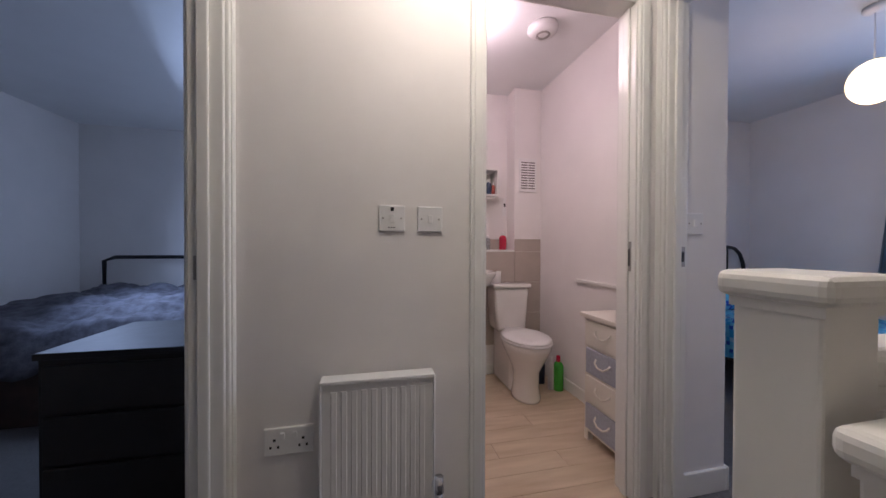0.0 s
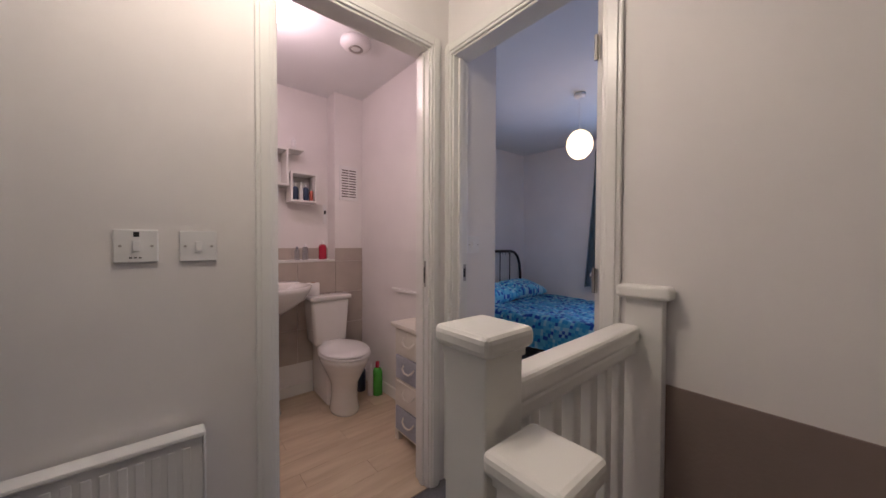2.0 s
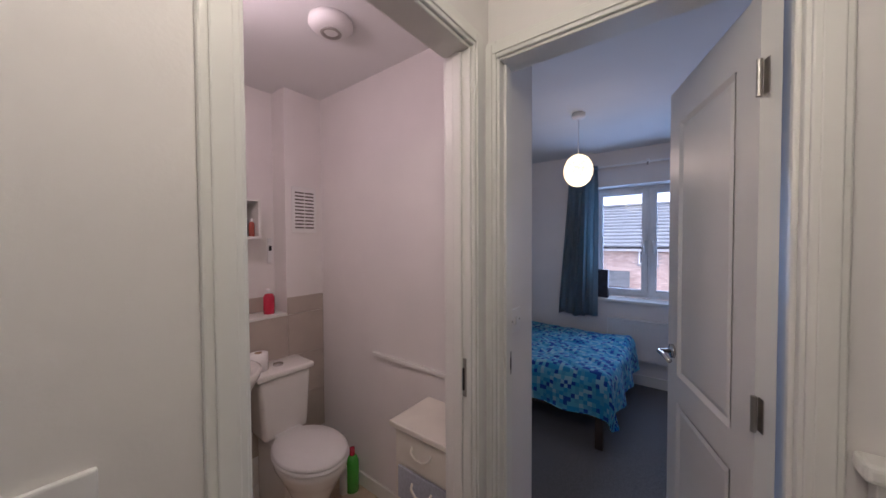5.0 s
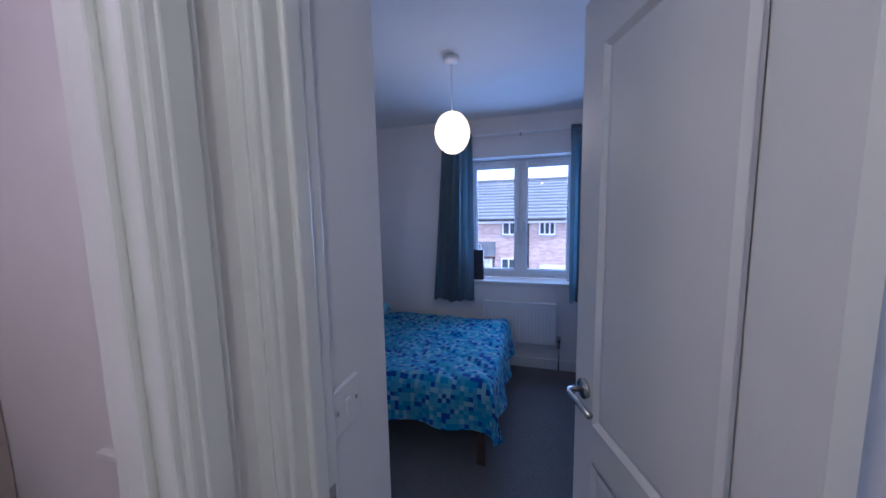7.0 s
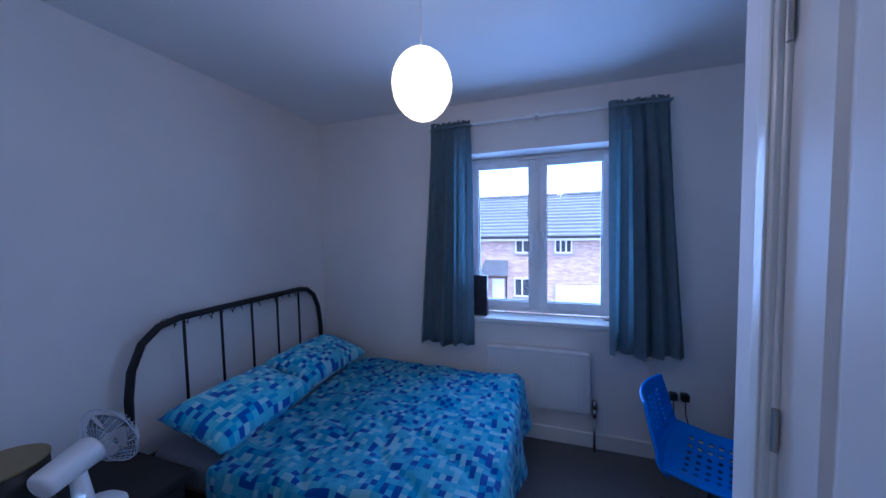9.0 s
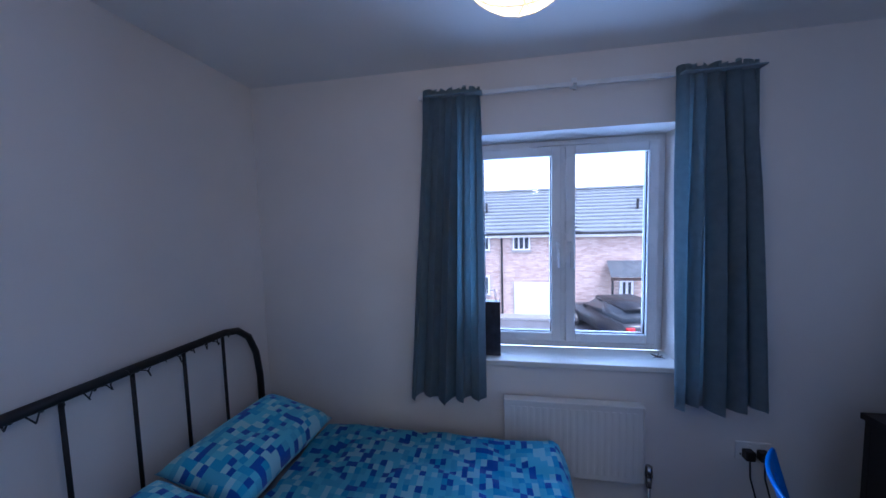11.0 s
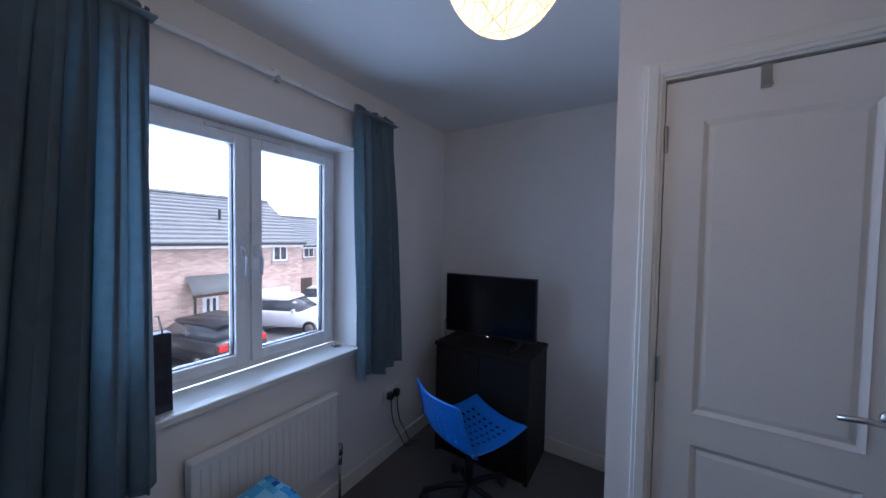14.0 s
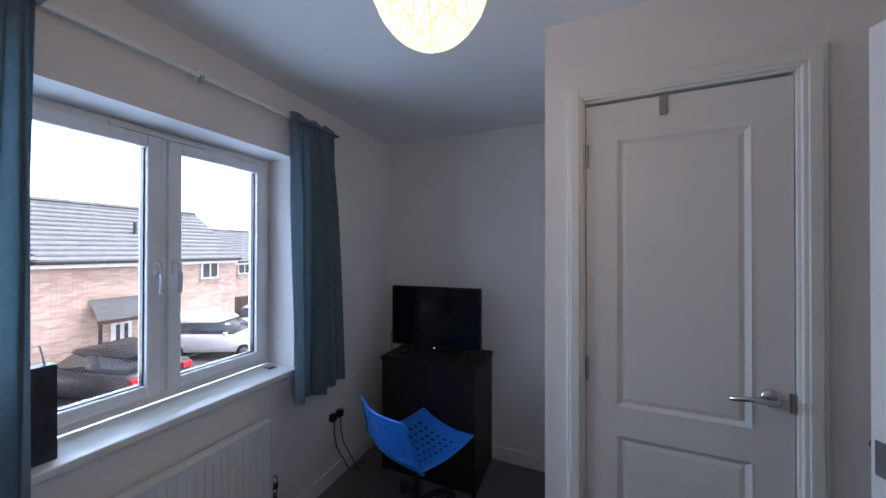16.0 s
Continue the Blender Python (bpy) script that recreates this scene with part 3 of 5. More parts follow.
part("seat", lathe([(0.10, 0), (0.188, 0.0), (0.193, 0.008), (0.188, 0.016), (0.09, 0.017)], 32, (tx, 0.90, 0.397), 1.0, 1.22), PLASTIC, toilet, "", True)
part("seat_lid", lathe([(0.188, 0), (0.192, 0.006), (0.18, 0.018), (0.10, 0.024), (0.01, 0.026)], 32, (tx, 0.905, 0.416), 1.0, 1.22), PLASTIC, toilet, "", True)
part("seat_hinge", boxes((tx - 0.08, tx + 0.08, 1.10, 1.14, 0.40, 0.435), w=0.006), PLASTIC, toilet)

basin = thing("pedestal_basin", "white ceramic pedestal wash basin", "basin", at=pose(-0.09, 0, -0.01))
prof = [(0.08, 0), (0.13, 0.03), (0.21, 0.09), (0.245, 0.15), (0.25, 0.175), (0.235, 0.18), (0.20, 0.16), (0.12, 0.09), (0.02, 0.08)]
part("bowl", lathe(prof, 36, (-0.46, 1.08, 0.685), 1.05, 0.92), CERAMIC, basin, "", True)
part("back_shelf", boxes((-0.70, -0.22, 1.19, 1.345, 0.79, 0.868), w=0.02, seg=3), CERAMIC, basin, "", True)
part("pedestal", lathe([(0.095, 0), (0.085, 0.04), (0.07, 0.30), (0.075, 0.60), (0.10, 0.72)], 24, (-0.46, 1.16, 0), 1, 0.9), CERAMIC, basin, "", True)
bm = tube([(-0.46, 1.26, 0.865), (-0.46, 1.26, 0.95), (-0.46, 1.23, 0.97), (-0.46, 1.15, 0.96)], 0.012)
part("tap", bm, CHROME, basin, "chrome mixer tap", True)

chest = thing("drawer_chest", "narrow cream chest with four drawers, two grey", "chest of drawers")
X0, Y0, Y1 = -0.035, 0.13, 0.43
part("body", boxes((X0 + 0.012, XB - 0.02, Y0, Y1, 0.05, 0.655), w=0.003), CREAM, chest)
part("top", boxes((X0 - 0.012, XB - 0.015, Y0 - 0.015, Y1 + 0.015, 0.655, 0.678), w=0.005), CREAM, chest)
for yy in (Y0, Y1 - 0.03):
    for xx in (X0 + 0.012, XB - 0.05):
        part("leg", boxes((xx, xx + 0.03, yy, yy + 0.03, 0.0, 0.05)), CREAM, chest)
for k in range(4):
    z0 = 0.07 + k * 0.147
    m_ = GREYF if k in (0, 2) else CREAM
    dr = part("drawer", boxes((X0 + 0.002, X0 + 0.014, Y0 + 0.02, Y1 - 0.02, z0, z0 + 0.132), w=0.003), m_, chest, "grey fabric drawer front" if k in (0, 2) else "cream drawer front")
    ym = (Y0 + Y1) / 2
    pts = [(X0 + 0.004, ym - 0.05, z0 + 0.09), (X0 - 0.01, ym - 0.045, z0 + 0.075), (X0 - 0.014, ym - 0.02, z0 + 0.058), (X0 - 0.014, ym + 0.02, z0 + 0.058), (X0 - 0.01, ym + 0.045, z0 + 0.075), (X0 + 0.004, ym + 0.05, z0 + 0.09)]
    part("handle", tube(pts, 0.005, 8), CREAM, dr, "looped rope handle", True)

fanv = thing("extractor_fan", "round white ceiling extractor with dark ring", "ceiling fan")
part("housing", lathe([(0.085, 0), (0.088, -0.02), (0.07, -0.04), (0.05, -0.045), (0.01, -0.045)], 32, (-0.165, 0.64, H)), PLASTIC, fanv, "", True)
part("ring", lathe([(0.036, 0), (0.042, -0.006), (0.030, -0.008), (0.028, 0)], 28, (-0.165, 0.64, H - 0.044)), STEEL, fanv, "grey lens ring", True)

blight = thing("ceiling_light", "glowing round bathroom ceiling light", "ceiling light")
part("diffuser", lathe([(0.10, 0), (0.10, -0.03), (0.08, -0.05), (0.01, -0.055)], 28, (-0.62, 0.62, H)), mat("lit_diffuser", (0.9, 0.85, 0.8), 0.5, emit=(1.0, 0.85, 0.78), estr=2.0), blight, "", True)
llight = thing("ceiling_light", "round glowing landing ceiling light", "ceiling light")
part("diffuser", lathe([(0.09, 0), (0.09, -0.03), (0.07, -0.05), (0.01, -0.055)], 28, (-0.84, -0.48, H)), bpy.data.materials["lit_diffuser"], llight, "", True)

vent = thing("wall_vent", "white slatted plastic wall vent", "vent")
part("frame", boxes((0.025, 0.18, 1.338, 1.35, 1.475, 1.75), w=0.003), PLASTIC, vent)
for col in (0.043, 0.106):
    for k in range(11):
        z = 1.50 + k * 0.021
        # strips proud of the frame, coloured dark for the shade inside each slot
        part("slot", boxes((col, col + 0.056, 1.3365, 1.339, z, z + 0.009)), SLOT, vent, "slot with its shade painted in")

shelf = thing("cube_shelf", "pair of white cube wall shelves holding toiletries", "shelf", at=pose(-0.085, 0, 0.015))


def cube(x0, x1, z0, z1):
    t_ = 0.014
    for b_ in ((x0, x1, 1.35, YH, z0, z0 + t_), (x0, x1, 1.35, YH, z1 - t_, z1), (x0, x0 + t_, 1.35, YH, z0 + t_, z1 - t_), (x1 - t_, x1, 1.35, YH, z0 + t_, z1 - t_)):
        part("board", boxes(b_, w=0.001), GLOSS, shelf)


cube(-0.25, -0.06, 1.42, 1.64)
cube(-0.52, -0.264, 1.53, 1.80)
part("board", boxes((-0.264, -0.15, 1.36, YH, 1.80, 1.812)), GLOSS, shelf)


def bottle(name, label, x, y, z, r, h, m, cap_m=PLASTIC):
    b_ = thing(name, label, "bottle")
    part("body", lathe([(r * 0.92, 0), (r, 0.004), (r, h * 0.68), (r * 0.75, h * 0.78), (r * 0.35, h * 0.82)], 18, (x, y, z)), m, b_, "", True)
    part("cap", lathe([(r * 0.4, 0), (r * 0.42, h * 0.02), (r * 0.38, h * 0.17), (r * 0.1, h * 0.18)], 14, (x, y, z + h * 0.82)), cap_m, b_, "", True)


bottle("soap_bottle", "red hand soap pump bottle on the ledge", -0.085, 1.41, 1.000, 0.03, 0.145, RED, PLASTIC)
bottle("toiletry_bottle", "clear toiletry bottle standing on the ledge", -0.215, 1.42, 1.000, 0.022, 0.12, CLEAR)
bottle("toiletry_bottle", "clear tumbler of brushes on the ledge", -0.275, 1.42, 1.000, 0.018, 0.10, CLEAR, DARKB)
bottle("toiletry_bottle", "dark bottle on the cube shelf", -0.285, 1.42, 1.449, 0.022, 0.13, DARKB)
bottle("toiletry_tube", "white tube standing on the cube shelf", -0.250, 1.39, 1.449, 0.012, 0.14, PLASTIC)
bottle("toiletry_bottle", "navy bottle on the cube shelf", -0.210, 1.42, 1.449, 0.024, 0.13, DARKB)
bottle("toiletry_bottle", "red capped bottle on the cube shelf", -0.175, 1.40, 1.449, 0.014, 0.10, mat("rust_bottle", (0.35, 0.08, 0.05), 0.4))
bottle("toiletry_bottle", "white bottle on the upper shelf", -0.295, 1.42, 1.827, 0.016, 0.09, PLASTIC)
bottle("bleach_bottle", "green cleaner bottle on the bathroom floor", 0.165, 0.98, -0.004, 0.036, 0.25, GREEN, RED)
bottle("cleaner_bottle", "navy cleaner bottle behind the toilet", 0.10, 1.12, -0.004, 0.035, 0.22, DARKB)
bottle("cleaner_bottle", "white cleaner bottle beside the toilet", 0.12, 1.00, -0.004, 0.022, 0.24, PLASTIC)
roll = thing("toilet_roll", "white toilet roll standing on the cistern", "toilet roll")
part("paper", lathe([(0.018, 0), (0.045, 0), (0.046, 0.09), (0.018, 0.092)], 24, (-0.215, 1.25, 0.745)), PAPER, roll, "", True)
part("core", lathe([(0.014, 0), (0.018, 0), (0.018, 0.094), (0.014, 0.094)], 16, (-0.215, 1.25, 0.745)), mat("cardboard", (0.35, 0.25, 0.16), 0.9), roll)
pull = thing("shaver_socket", "small white shaver point on the bathroom wall", "socket")
part("faceplate", boxes((-0.050, -0.025, 1.488, YH, 1.29, 1.44), w=0.002), PLASTIC, pull)
part("window", boxes((-0.045, -0.030, 1.485, 1.489, 1.365, 1.395)), BLACKPL, pull)
pl = thing("wall_pipe_cover", "white boxed strip low on the bathroom wall", "trim", kind="structure")
part("strip", boxes((XB - 0.02, XB, 0.2, 0.85, 0.79, 0.81), w=0.004), GLOSS, pl)

# ---- bedroom: window ----
XF = 2.90
win = thing("window_1", "white plastic casement window with two panes", "window", kind="structure")
fy0, fy1, fz0, fz1 = wy0 + 0.001, wy1 - 0.001, wz0 + 0.012, wz1 - 0.001
for b_ in ((XF, XF + 0.07, fy0, fy0 + 0.04, fz0, fz1), (XF, XF + 0.07, fy1 - 0.04, fy1, fz0, fz1), (XF, XF + 0.07, fy0 + 0.04, fy1 - 0.04, fz0, fz0 + 0.04), (XF, XF + 0.07, fy0 + 0.04, fy1 - 0.04, fz1 - 0.04, fz1), (XF, XF + 0.07, -0.240, -0.190, fz0 + 0.04, fz1 - 0.04)):
    part("frame", boxes(b_, w=0.004), UPVC, win)
for y0, y1 in ((fy0 + 0.034, -0.228), (-0.205, fy1 - 0.034)):
    z0, z1, s_ = fz0 + 0.034, fz1 - 0.034, 0.050
    sash = part("casement", boxes((XF - 0.018, XF + 0.05, y0, y0 + s_, z0, z1), (XF - 0.018, XF + 0.05, y1 - s_, y1, z0, z1), (XF - 0.018, XF + 0.05, y0 + s_, y1 - s_, z0, z0 + s_), (XF - 0.018, XF + 0.05, y0 + s_, y1 - s_, z1 - s_, z1), w=0.005), UPVC, win)
    part("gasket", boxes((XF + 0.005, XF + 0.03, y0 + s_, y0 + s_ + 0.005, z0 + s_, z1 - s_), (XF + 0.005, XF + 0.03, y1 - s_ - 0.005, y1 - s_, z0 + s_, z1 - s_), (XF + 0.005, XF + 0.03, y0 + s_, y1 - s_, z0 + s_, z0 + s_ + 0.004)), BLACKPL, sash, "black rubber gasket")
    g_ = part("pane", boxes((XF + 0.015, XF + 0.019, y0 + s_, y1 - s_, z0 + s_, z1 - s_)), GLASS, sash)
    g_.visible_shadow = False
    hy = y1 - 0.022 if y1 < -0.2 else y0 + 0.022
    hb_ = boxes((XF - 0.034, XF - 0.018, hy - 0.011, hy + 0.011, 1.36, 1.42), w=0.003)
    hd = part("handle", hb_, UPVC, sash, "white lever window handle")
    part("lever", tube([(XF - 0.030, hy, 1.41), (XF - 0.055, hy, 1.405), (XF - 0.058, hy - 0.004, 1.36), (XF - 0.05, hy - 0.006, 1.28)], 0.009), UPVC, hd, "", True)
part("trickle_vent", boxes((XF - 0.012, XF, -0.38, -0.04, fz1 - 0.03, fz1 - 0.012), w=0.003), UPVC, win)
sill = tagged(mesh_ob("window_sill", boxes((XW - 0.022, XF + 0.001, wy0 - 0.02, wy1 + 0.02, wz0 - 0.02, wz0 + 0.010), w=0.006), GLOSS), "white painted window board in the recess", "window sill", "", "structure")
twig = thing("dried_sprig", "small dry brown sprig lying on the window board", "sprig")
bm = bmesh.new()
for k in range(9):
    a_ = k * 0.7
    cyl(bm, (2.80, -0.66, wz0 + 0.014), (2.80 + 0.035 * math.cos(a_), -0.66 + 0.03 * math.sin(a_), wz0 + 0.014 + 0.006 * (k % 3)), 0.003, 0.001, 6)
part("twigs", bm, BROWNWOOD, twig)
bag = thing("gift_bag", "dark patterned paper gift bag on the window board", "bag")
bm = boxes((2.735, 2.80, 0.13, 0.235, wz0 + 0.010, wz0 + 0.30), w=0.003)
for v in bm.verts:
    if v.co.z > 1.0:
        v.co.x = 2.767 + (v.co.x - 2.767) * 0.75
part("body", bm, mat("dark_gift_paper", (0.02, 0.02, 0.03), 0.45, vary=0.6, scale=25), bag)
part("handle", tube([(2.767, 0.15, wz0 + 0.30), (2.767, 0.16, wz0 + 0.36), (2.767, 0.20, wz0 + 0.36), (2.767, 0.215, wz0 + 0.30)], 0.003, 6), PLASTIC, bag, "white cord handle")

# curtains and rail
rail = thing("curtain_rail", "thin white curtain rail above the window", "curtain rail")
part("track", boxes((XW - 0.055, XW - 0.040, -0.95, 0.52, 2.150, 2.170), w=0.003), UPVC, rail)
for y in (-0.93, -0.22, 0.50):
    part("bracket", boxes((XW - 0.045, XW, y - 0.012, y + 0.012, 2.155, 2.190), w=0.002), UPVC, rail)
part("clip", boxes((XW - 0.062, XW - 0.05, -0.227, -0.213, 2.13, 2.16)), STEEL, rail)


def curtain(label, y0, y1, z0, z1, folds, flare, pinned):
    c_ = thing("curtain", label, "curtain", "curtains at the bedroom window")
    nu, nv = 120, 26
    bm = bmesh.new()
    rows_ = []
    for j in range(nv + 1):
        v_ = j / nv
        z = z1 - (z1 - z0) * v_
        row = []
        for i in range(nu + 1):
            u = i / nu
            amp = (0.011 + 0.027 * min(1, v_ * 3)) * (1 + 0.45 * math.sin(11 * u + 2 + 0.8 * v_))
            ph = 2 * math.pi * folds * u + 0.8 * math.sin(3 * u + 1.3 * v_) + 0.5 * math.sin(7.3 * u)
            y = y0 + (y1 - y0) * u + flare * v_ * (u - pinned) + 0.010 * math.sin(ph * 2 + 1) + 0.007 * math.sin(52 * u) * max(0, 1 - v_ * 8)
            pinch = 0.6 if 0.02 < v_ < 0.07 else 1.0
            x = XW - 0.085 + amp * pinch * math.sin(ph) + 0.006 * math.sin(13 * u + 4 * v_)
            zz = z + (0.012 * math.sin(9 * u) if j == nv else 0.008 * math.sin(47 * u) if j == 0 else 0)
            row.append(bm.verts.new((x, y, zz)))
        rows_.append(row)
    for a, b in zip(rows_, rows_[1:]):
        for i in range(nu):
            bm.faces.new((a[i], a[i + 1], b[i + 1], b[i]))
    bmesh.ops.solidify(bm, geom=bm.faces[:], thickness=0.004)
    part("drop", bm, CURTAIN, c_, "", True)
    part("heading", boxes((XW - 0.118, XW - 0.06, y0 - 0.004, y1 + 0.004, z1 - 0.035, z1 - 0.028), w=0.002), CURTAIN, c_, "gathered heading tape")


curtain("grey-blue lined curtain drawn back beside the window", -0.945, -0.645, 0.665, 2.175, 5, 0.10, 1)
curtain("grey-blue lined curtain hanging beside the bed", 0.205, 0.475, 0.63, 2.175, 5, 0.11, 0)

radiator("radiator", "white fluted panel radiator under the bedroom window", -0.54, 0.115, 0.25, 0.64, "y", XW, -1, -0.570)

# pendant lamp
pend = thing("pendant_lamp", "lit round pendant lampshade of wound yarn", "pendant lamp")
PX, PY, PZ, PR = 1.48, 0.100, 1.918, 0.099
bmr = lathe([(0.045, 0), (0.046, -0.022), (0.036, -0.034), (0.008, -0.038)], 24, (PX, PY, H))
part("ceiling_rose", bmr, PLASTIC, pend, "white ceiling rose", True)
bm = bmesh.new()
cyl(bm, (PX, PY, PZ + 0.11), (PX, PY, H - 0.03), 0.0035, seg=8)
part("flex", bm, PLASTIC, pend, "white flex")
bm = bmesh.new()
bmesh.ops.create_uvsphere(bm, u_segments=40, v_segments=24, radius=PR, matrix=Matrix.Translation((PX, PY, PZ)) @ Matrix.Diagonal((1, 1, 1.16, 1)))
sh = part("shade", bm, SHADE, pend, "glowing cream yarn globe", True)
sh.visible_shadow = False
bm = bmesh.new()
rnd = random.Random(4)
for k in range(70):
    ax = Vector((rnd.gauss(0, 1), rnd.gauss(0, 1), rnd.gauss(0, 1))).normalized()
    q = ax.to_track_quat("Z", "Y")
    a0 = rnd.uniform(0, 6.28)
    off = rnd.uniform(-0.5, 0.5) * PR
    rr_ = math.sqrt((PR + 0.001) ** 2 - off ** 2)
    prev = None
    for i in range(15):
        a = a0 + i * 0.25
        p = q @ Vector((rr_ * math.cos(a), rr_ * math.sin(a), off))
        p = Vector((PX + p.x, PY + p.y, PZ + p.z * 1.16))
        w_ = (q @ Vector((0, 0, 1))) * 0.0011
        cur = (bm.verts.new(p + w_), bm.verts.new(p - w_))
        if prev:
            bm.faces.new((prev[0], prev[1], cur[1], cur[0]))
        prev = cur
yb = part("yarn", bm, YARN, sh, "crossing yarn strands")
yb.visible_shadow = False

# ---- bed ----
bed = thing("bed", "double bed with black metal headboard and dark base", "bed")
BX0, BX1, BY0, BY1 = 1.36, 2.54, -0.11, 1.42
for b_ in ((BX0, BX0 + 0.03, BY0, BY1, 0.22, 0.36), (BX1 - 0.03, BX1, BY0, BY1, 0.22, 0.36), (BX0, BX1, BY0, BY0 + 0.03, 0.22, 0.36)):
    part("side_rail", boxes(b_, w=0.004), BROWNWOOD, bed)
for x in (BX0 + 0.02, BX1 - 0.07):
    for y in (BY0 + 0.02, BY1 - 0.07):
        part("leg", boxes((x, x + 0.05, y, y + 0.05, 0.0, 0.24), w=0.004), BROWNWOOD, bed)
for k in range(10):
    y = BY0 + 0.1 + k * 0.15
    part("slat", boxes((BX0 + 0.03, BX1 - 0.03, y, y + 0.06, 0.30, 0.32)), BROWNWOOD, bed)
hy = 1.455
arch = [(1.33, hy, 0.0), (1.33, hy, 0.72), (1.345, hy, 0.84), (1.39, hy, 0.95), (1.46, hy, 1.01), (1.55, hy, 1.03), (2.36, hy, 1.03), (2.44, hy, 1.015), (2.51, hy, 0.96), (2.555, hy, 0.86), (2.575, hy, 0.72), (2.58, hy, 0.0)]
part("headboard_hoop", tube(arch, 0.017, 12), BLACK, bed, "bent black steel tube", True)
for k in range(5):
    x = 1.57 + k * 0.195
    part("headboard_bar", tube([(x, hy, 0.40), (x, hy, 1.02)], 0.007, 8), BLACK, bed, "", True)
part("lower_bar", tube([(1.33, hy, 0.42), (2.58, hy, 0.42)], 0.01, 8), BLACK, bed, "", True)

matt = thing("mattress", "grey cloth mattress on the bed", "mattress")
part("body", boxes((BX0 + 0.015, BX1 - 0.015, BY0 + 0.02, BY1, 0.325, 0.47), w=0.035, seg=4), SHEET, matt, "", True)


def cloth_uv(ob, fn):
    me = ob.data
    uv = me.uv_layers.new(name="UVMap")
    for lp in me.loops:
        uv.data[lp.index].uv = fn(me.vertices[lp.vertex_index].co)


def duvet():
    d_ = thing("duvet", "crumpled duvet printed with small blue and aqua squares", "duvet")
    x0, x1, y0, y1 = BX0 - 0.02, BX1 + 0.015, BY0 - 0.03, 1.02
    nx, ny = 110, 120
    bm = bmesh.new()
    uvl = bm.loops.layers.uv.new("UVMap")
    over = 0.24
    R_ = 0.055
    grid = []
    coords = {}
    for j in range(ny + 1):
        row = []
        for i in range(nx + 1):
            s = -over + (x1 - x0 + over + 0.12) * i / nx
            t_ = -over + (y1 - y0 + over) * j / ny
            top = 0.488

            def roll_(q, length):
                if q < 0:
                    a = min(-q / R_, math.pi / 2)
                    return R_ - R_ * math.sin(a), R_ - R_ * math.cos(a) + max(0, -q - R_ * math.pi / 2)
                return max(q, R_) if q > R_ else R_ + (q - R_) * 1.0 if q >= R_ else q, 0

            def fold(q):
                if q >= R_:
                    return q, 0.0
                a = min((R_ - q) / R_, math.pi / 2)
                return R_ - R_ * math.sin(a), R_ * (1 - math.cos(a)) + max(0, R_ - q - R_ * math.pi / 2)

            px, dx_ = fold(s)
            width = x1 - x0
            if s > width - R_:
                qx, dx2 = fold(width - s)
                px, dx_ = width - qx, dx2
            py, dy_ = fold(t_)
            drop = max(dx_, dy_) + 0.25 * min(dx_, dy_)
            p = Vector((x0 + px, y0 + py, top - drop))
            f = Vector((s, t_, 0))
            wr = noise.fractal(f * 3.1, 0.8, 2.0, 4) * 0.016 + 0.013 * abs(noise.noise(Vector((s * 9 + 3 * t_, t_ * 4, 1.7)))) + noise.noise(f * 1.4 + Vector((7, 0, 0))) * 0.018
            wr -= 0.016 * max(0, 1 - abs(noise.noise(Vector((s * 4.2 - 2.0 * t_, t_ * 2.2 + s, 4.1)))) * 7)
            flat = 1.0 if drop < 0.01 else 0.35
            p.z += wr * flat + 0.02
            if dx_ > 0.05 and s < 0:
                p.x += 0.02 * math.sin(t_ * 17) * dx_ / over - 0.02 * dx_ / over
            if dy_ > 0.05:
                p.y += 0.02 * math.sin(s * 16) * dy_ / over - 0.03 * dy_ / over
            v = bm.verts.new(p)
            coords[v] = (s + 1, t_ + 1)
            row.append(v)
        grid.append(row)
    for a, b in zip(grid, grid[1:]):
        for i in range(nx):
            f_ = bm.faces.new((a[i], a[i + 1], b[i + 1], b[i]))
            for lp in f_.loops:
                lp[uvl].uv = coords[lp.vert]
    bmesh.ops.solidify(bm, geom=bm.faces[:], thickness=0.02)
    part("cover", bm, DUVET, d_, "", True)


duvet()


def pillow(label, cx, cy, z, tilt, yaw):
    p_ = thing("pillow", label, "pillow", "pillows on the bed", at=pose(cx, cy, z, tilt, 0, yaw))
    bm = bmesh.new()
    uvl = bm.loops.layers.uv.new("UVMap")
    n = 26
    W2, D2 = 0.29, 0.19
    for sgn in (1, -1):
        g = []
        for j in range(n + 1):
            row = []
            for i in range(n + 1):
                u, v = 2 * i / n - 1, 2 * j / n - 1
                hgt = 0.085 * (max(0, (1 - u ** 4) * (1 - v ** 4))) ** 0.55
                hgt *= 1 + 0.18 * noise.noise(Vector((u * 2 + cx * 3, v * 2, sgn)))
                pin = 1 - 0.06 * (1 - u * u) * v * v
                row.append(bm.verts.new((W2 * u * (1 - 0.05 * (1 - v * v)) , D2 * v * pin, sgn * hgt)))
            g.append(row)
        for a, b in zip(g, g[1:]):
            for i in range(n):
                vs = (a[i], a[i + 1], b[i + 1], b[i])
                f_ = bm.faces.new(vs if sgn > 0 else vs[::-1])
                for lp in f_.loops:
                    lp[uvl].uv = (lp.vert.co.x + 3 + cx, lp.vert.co.y + 3 + sgn)
    bmesh.ops.remove_doubles(bm, verts=bm.verts, dist=0.0005)
    part("case", bm, DUVET, p_, "", True)


pillow("plump pillow in blue and aqua squared cotton", 1.66, 1.17, 0.585, 14, 2)
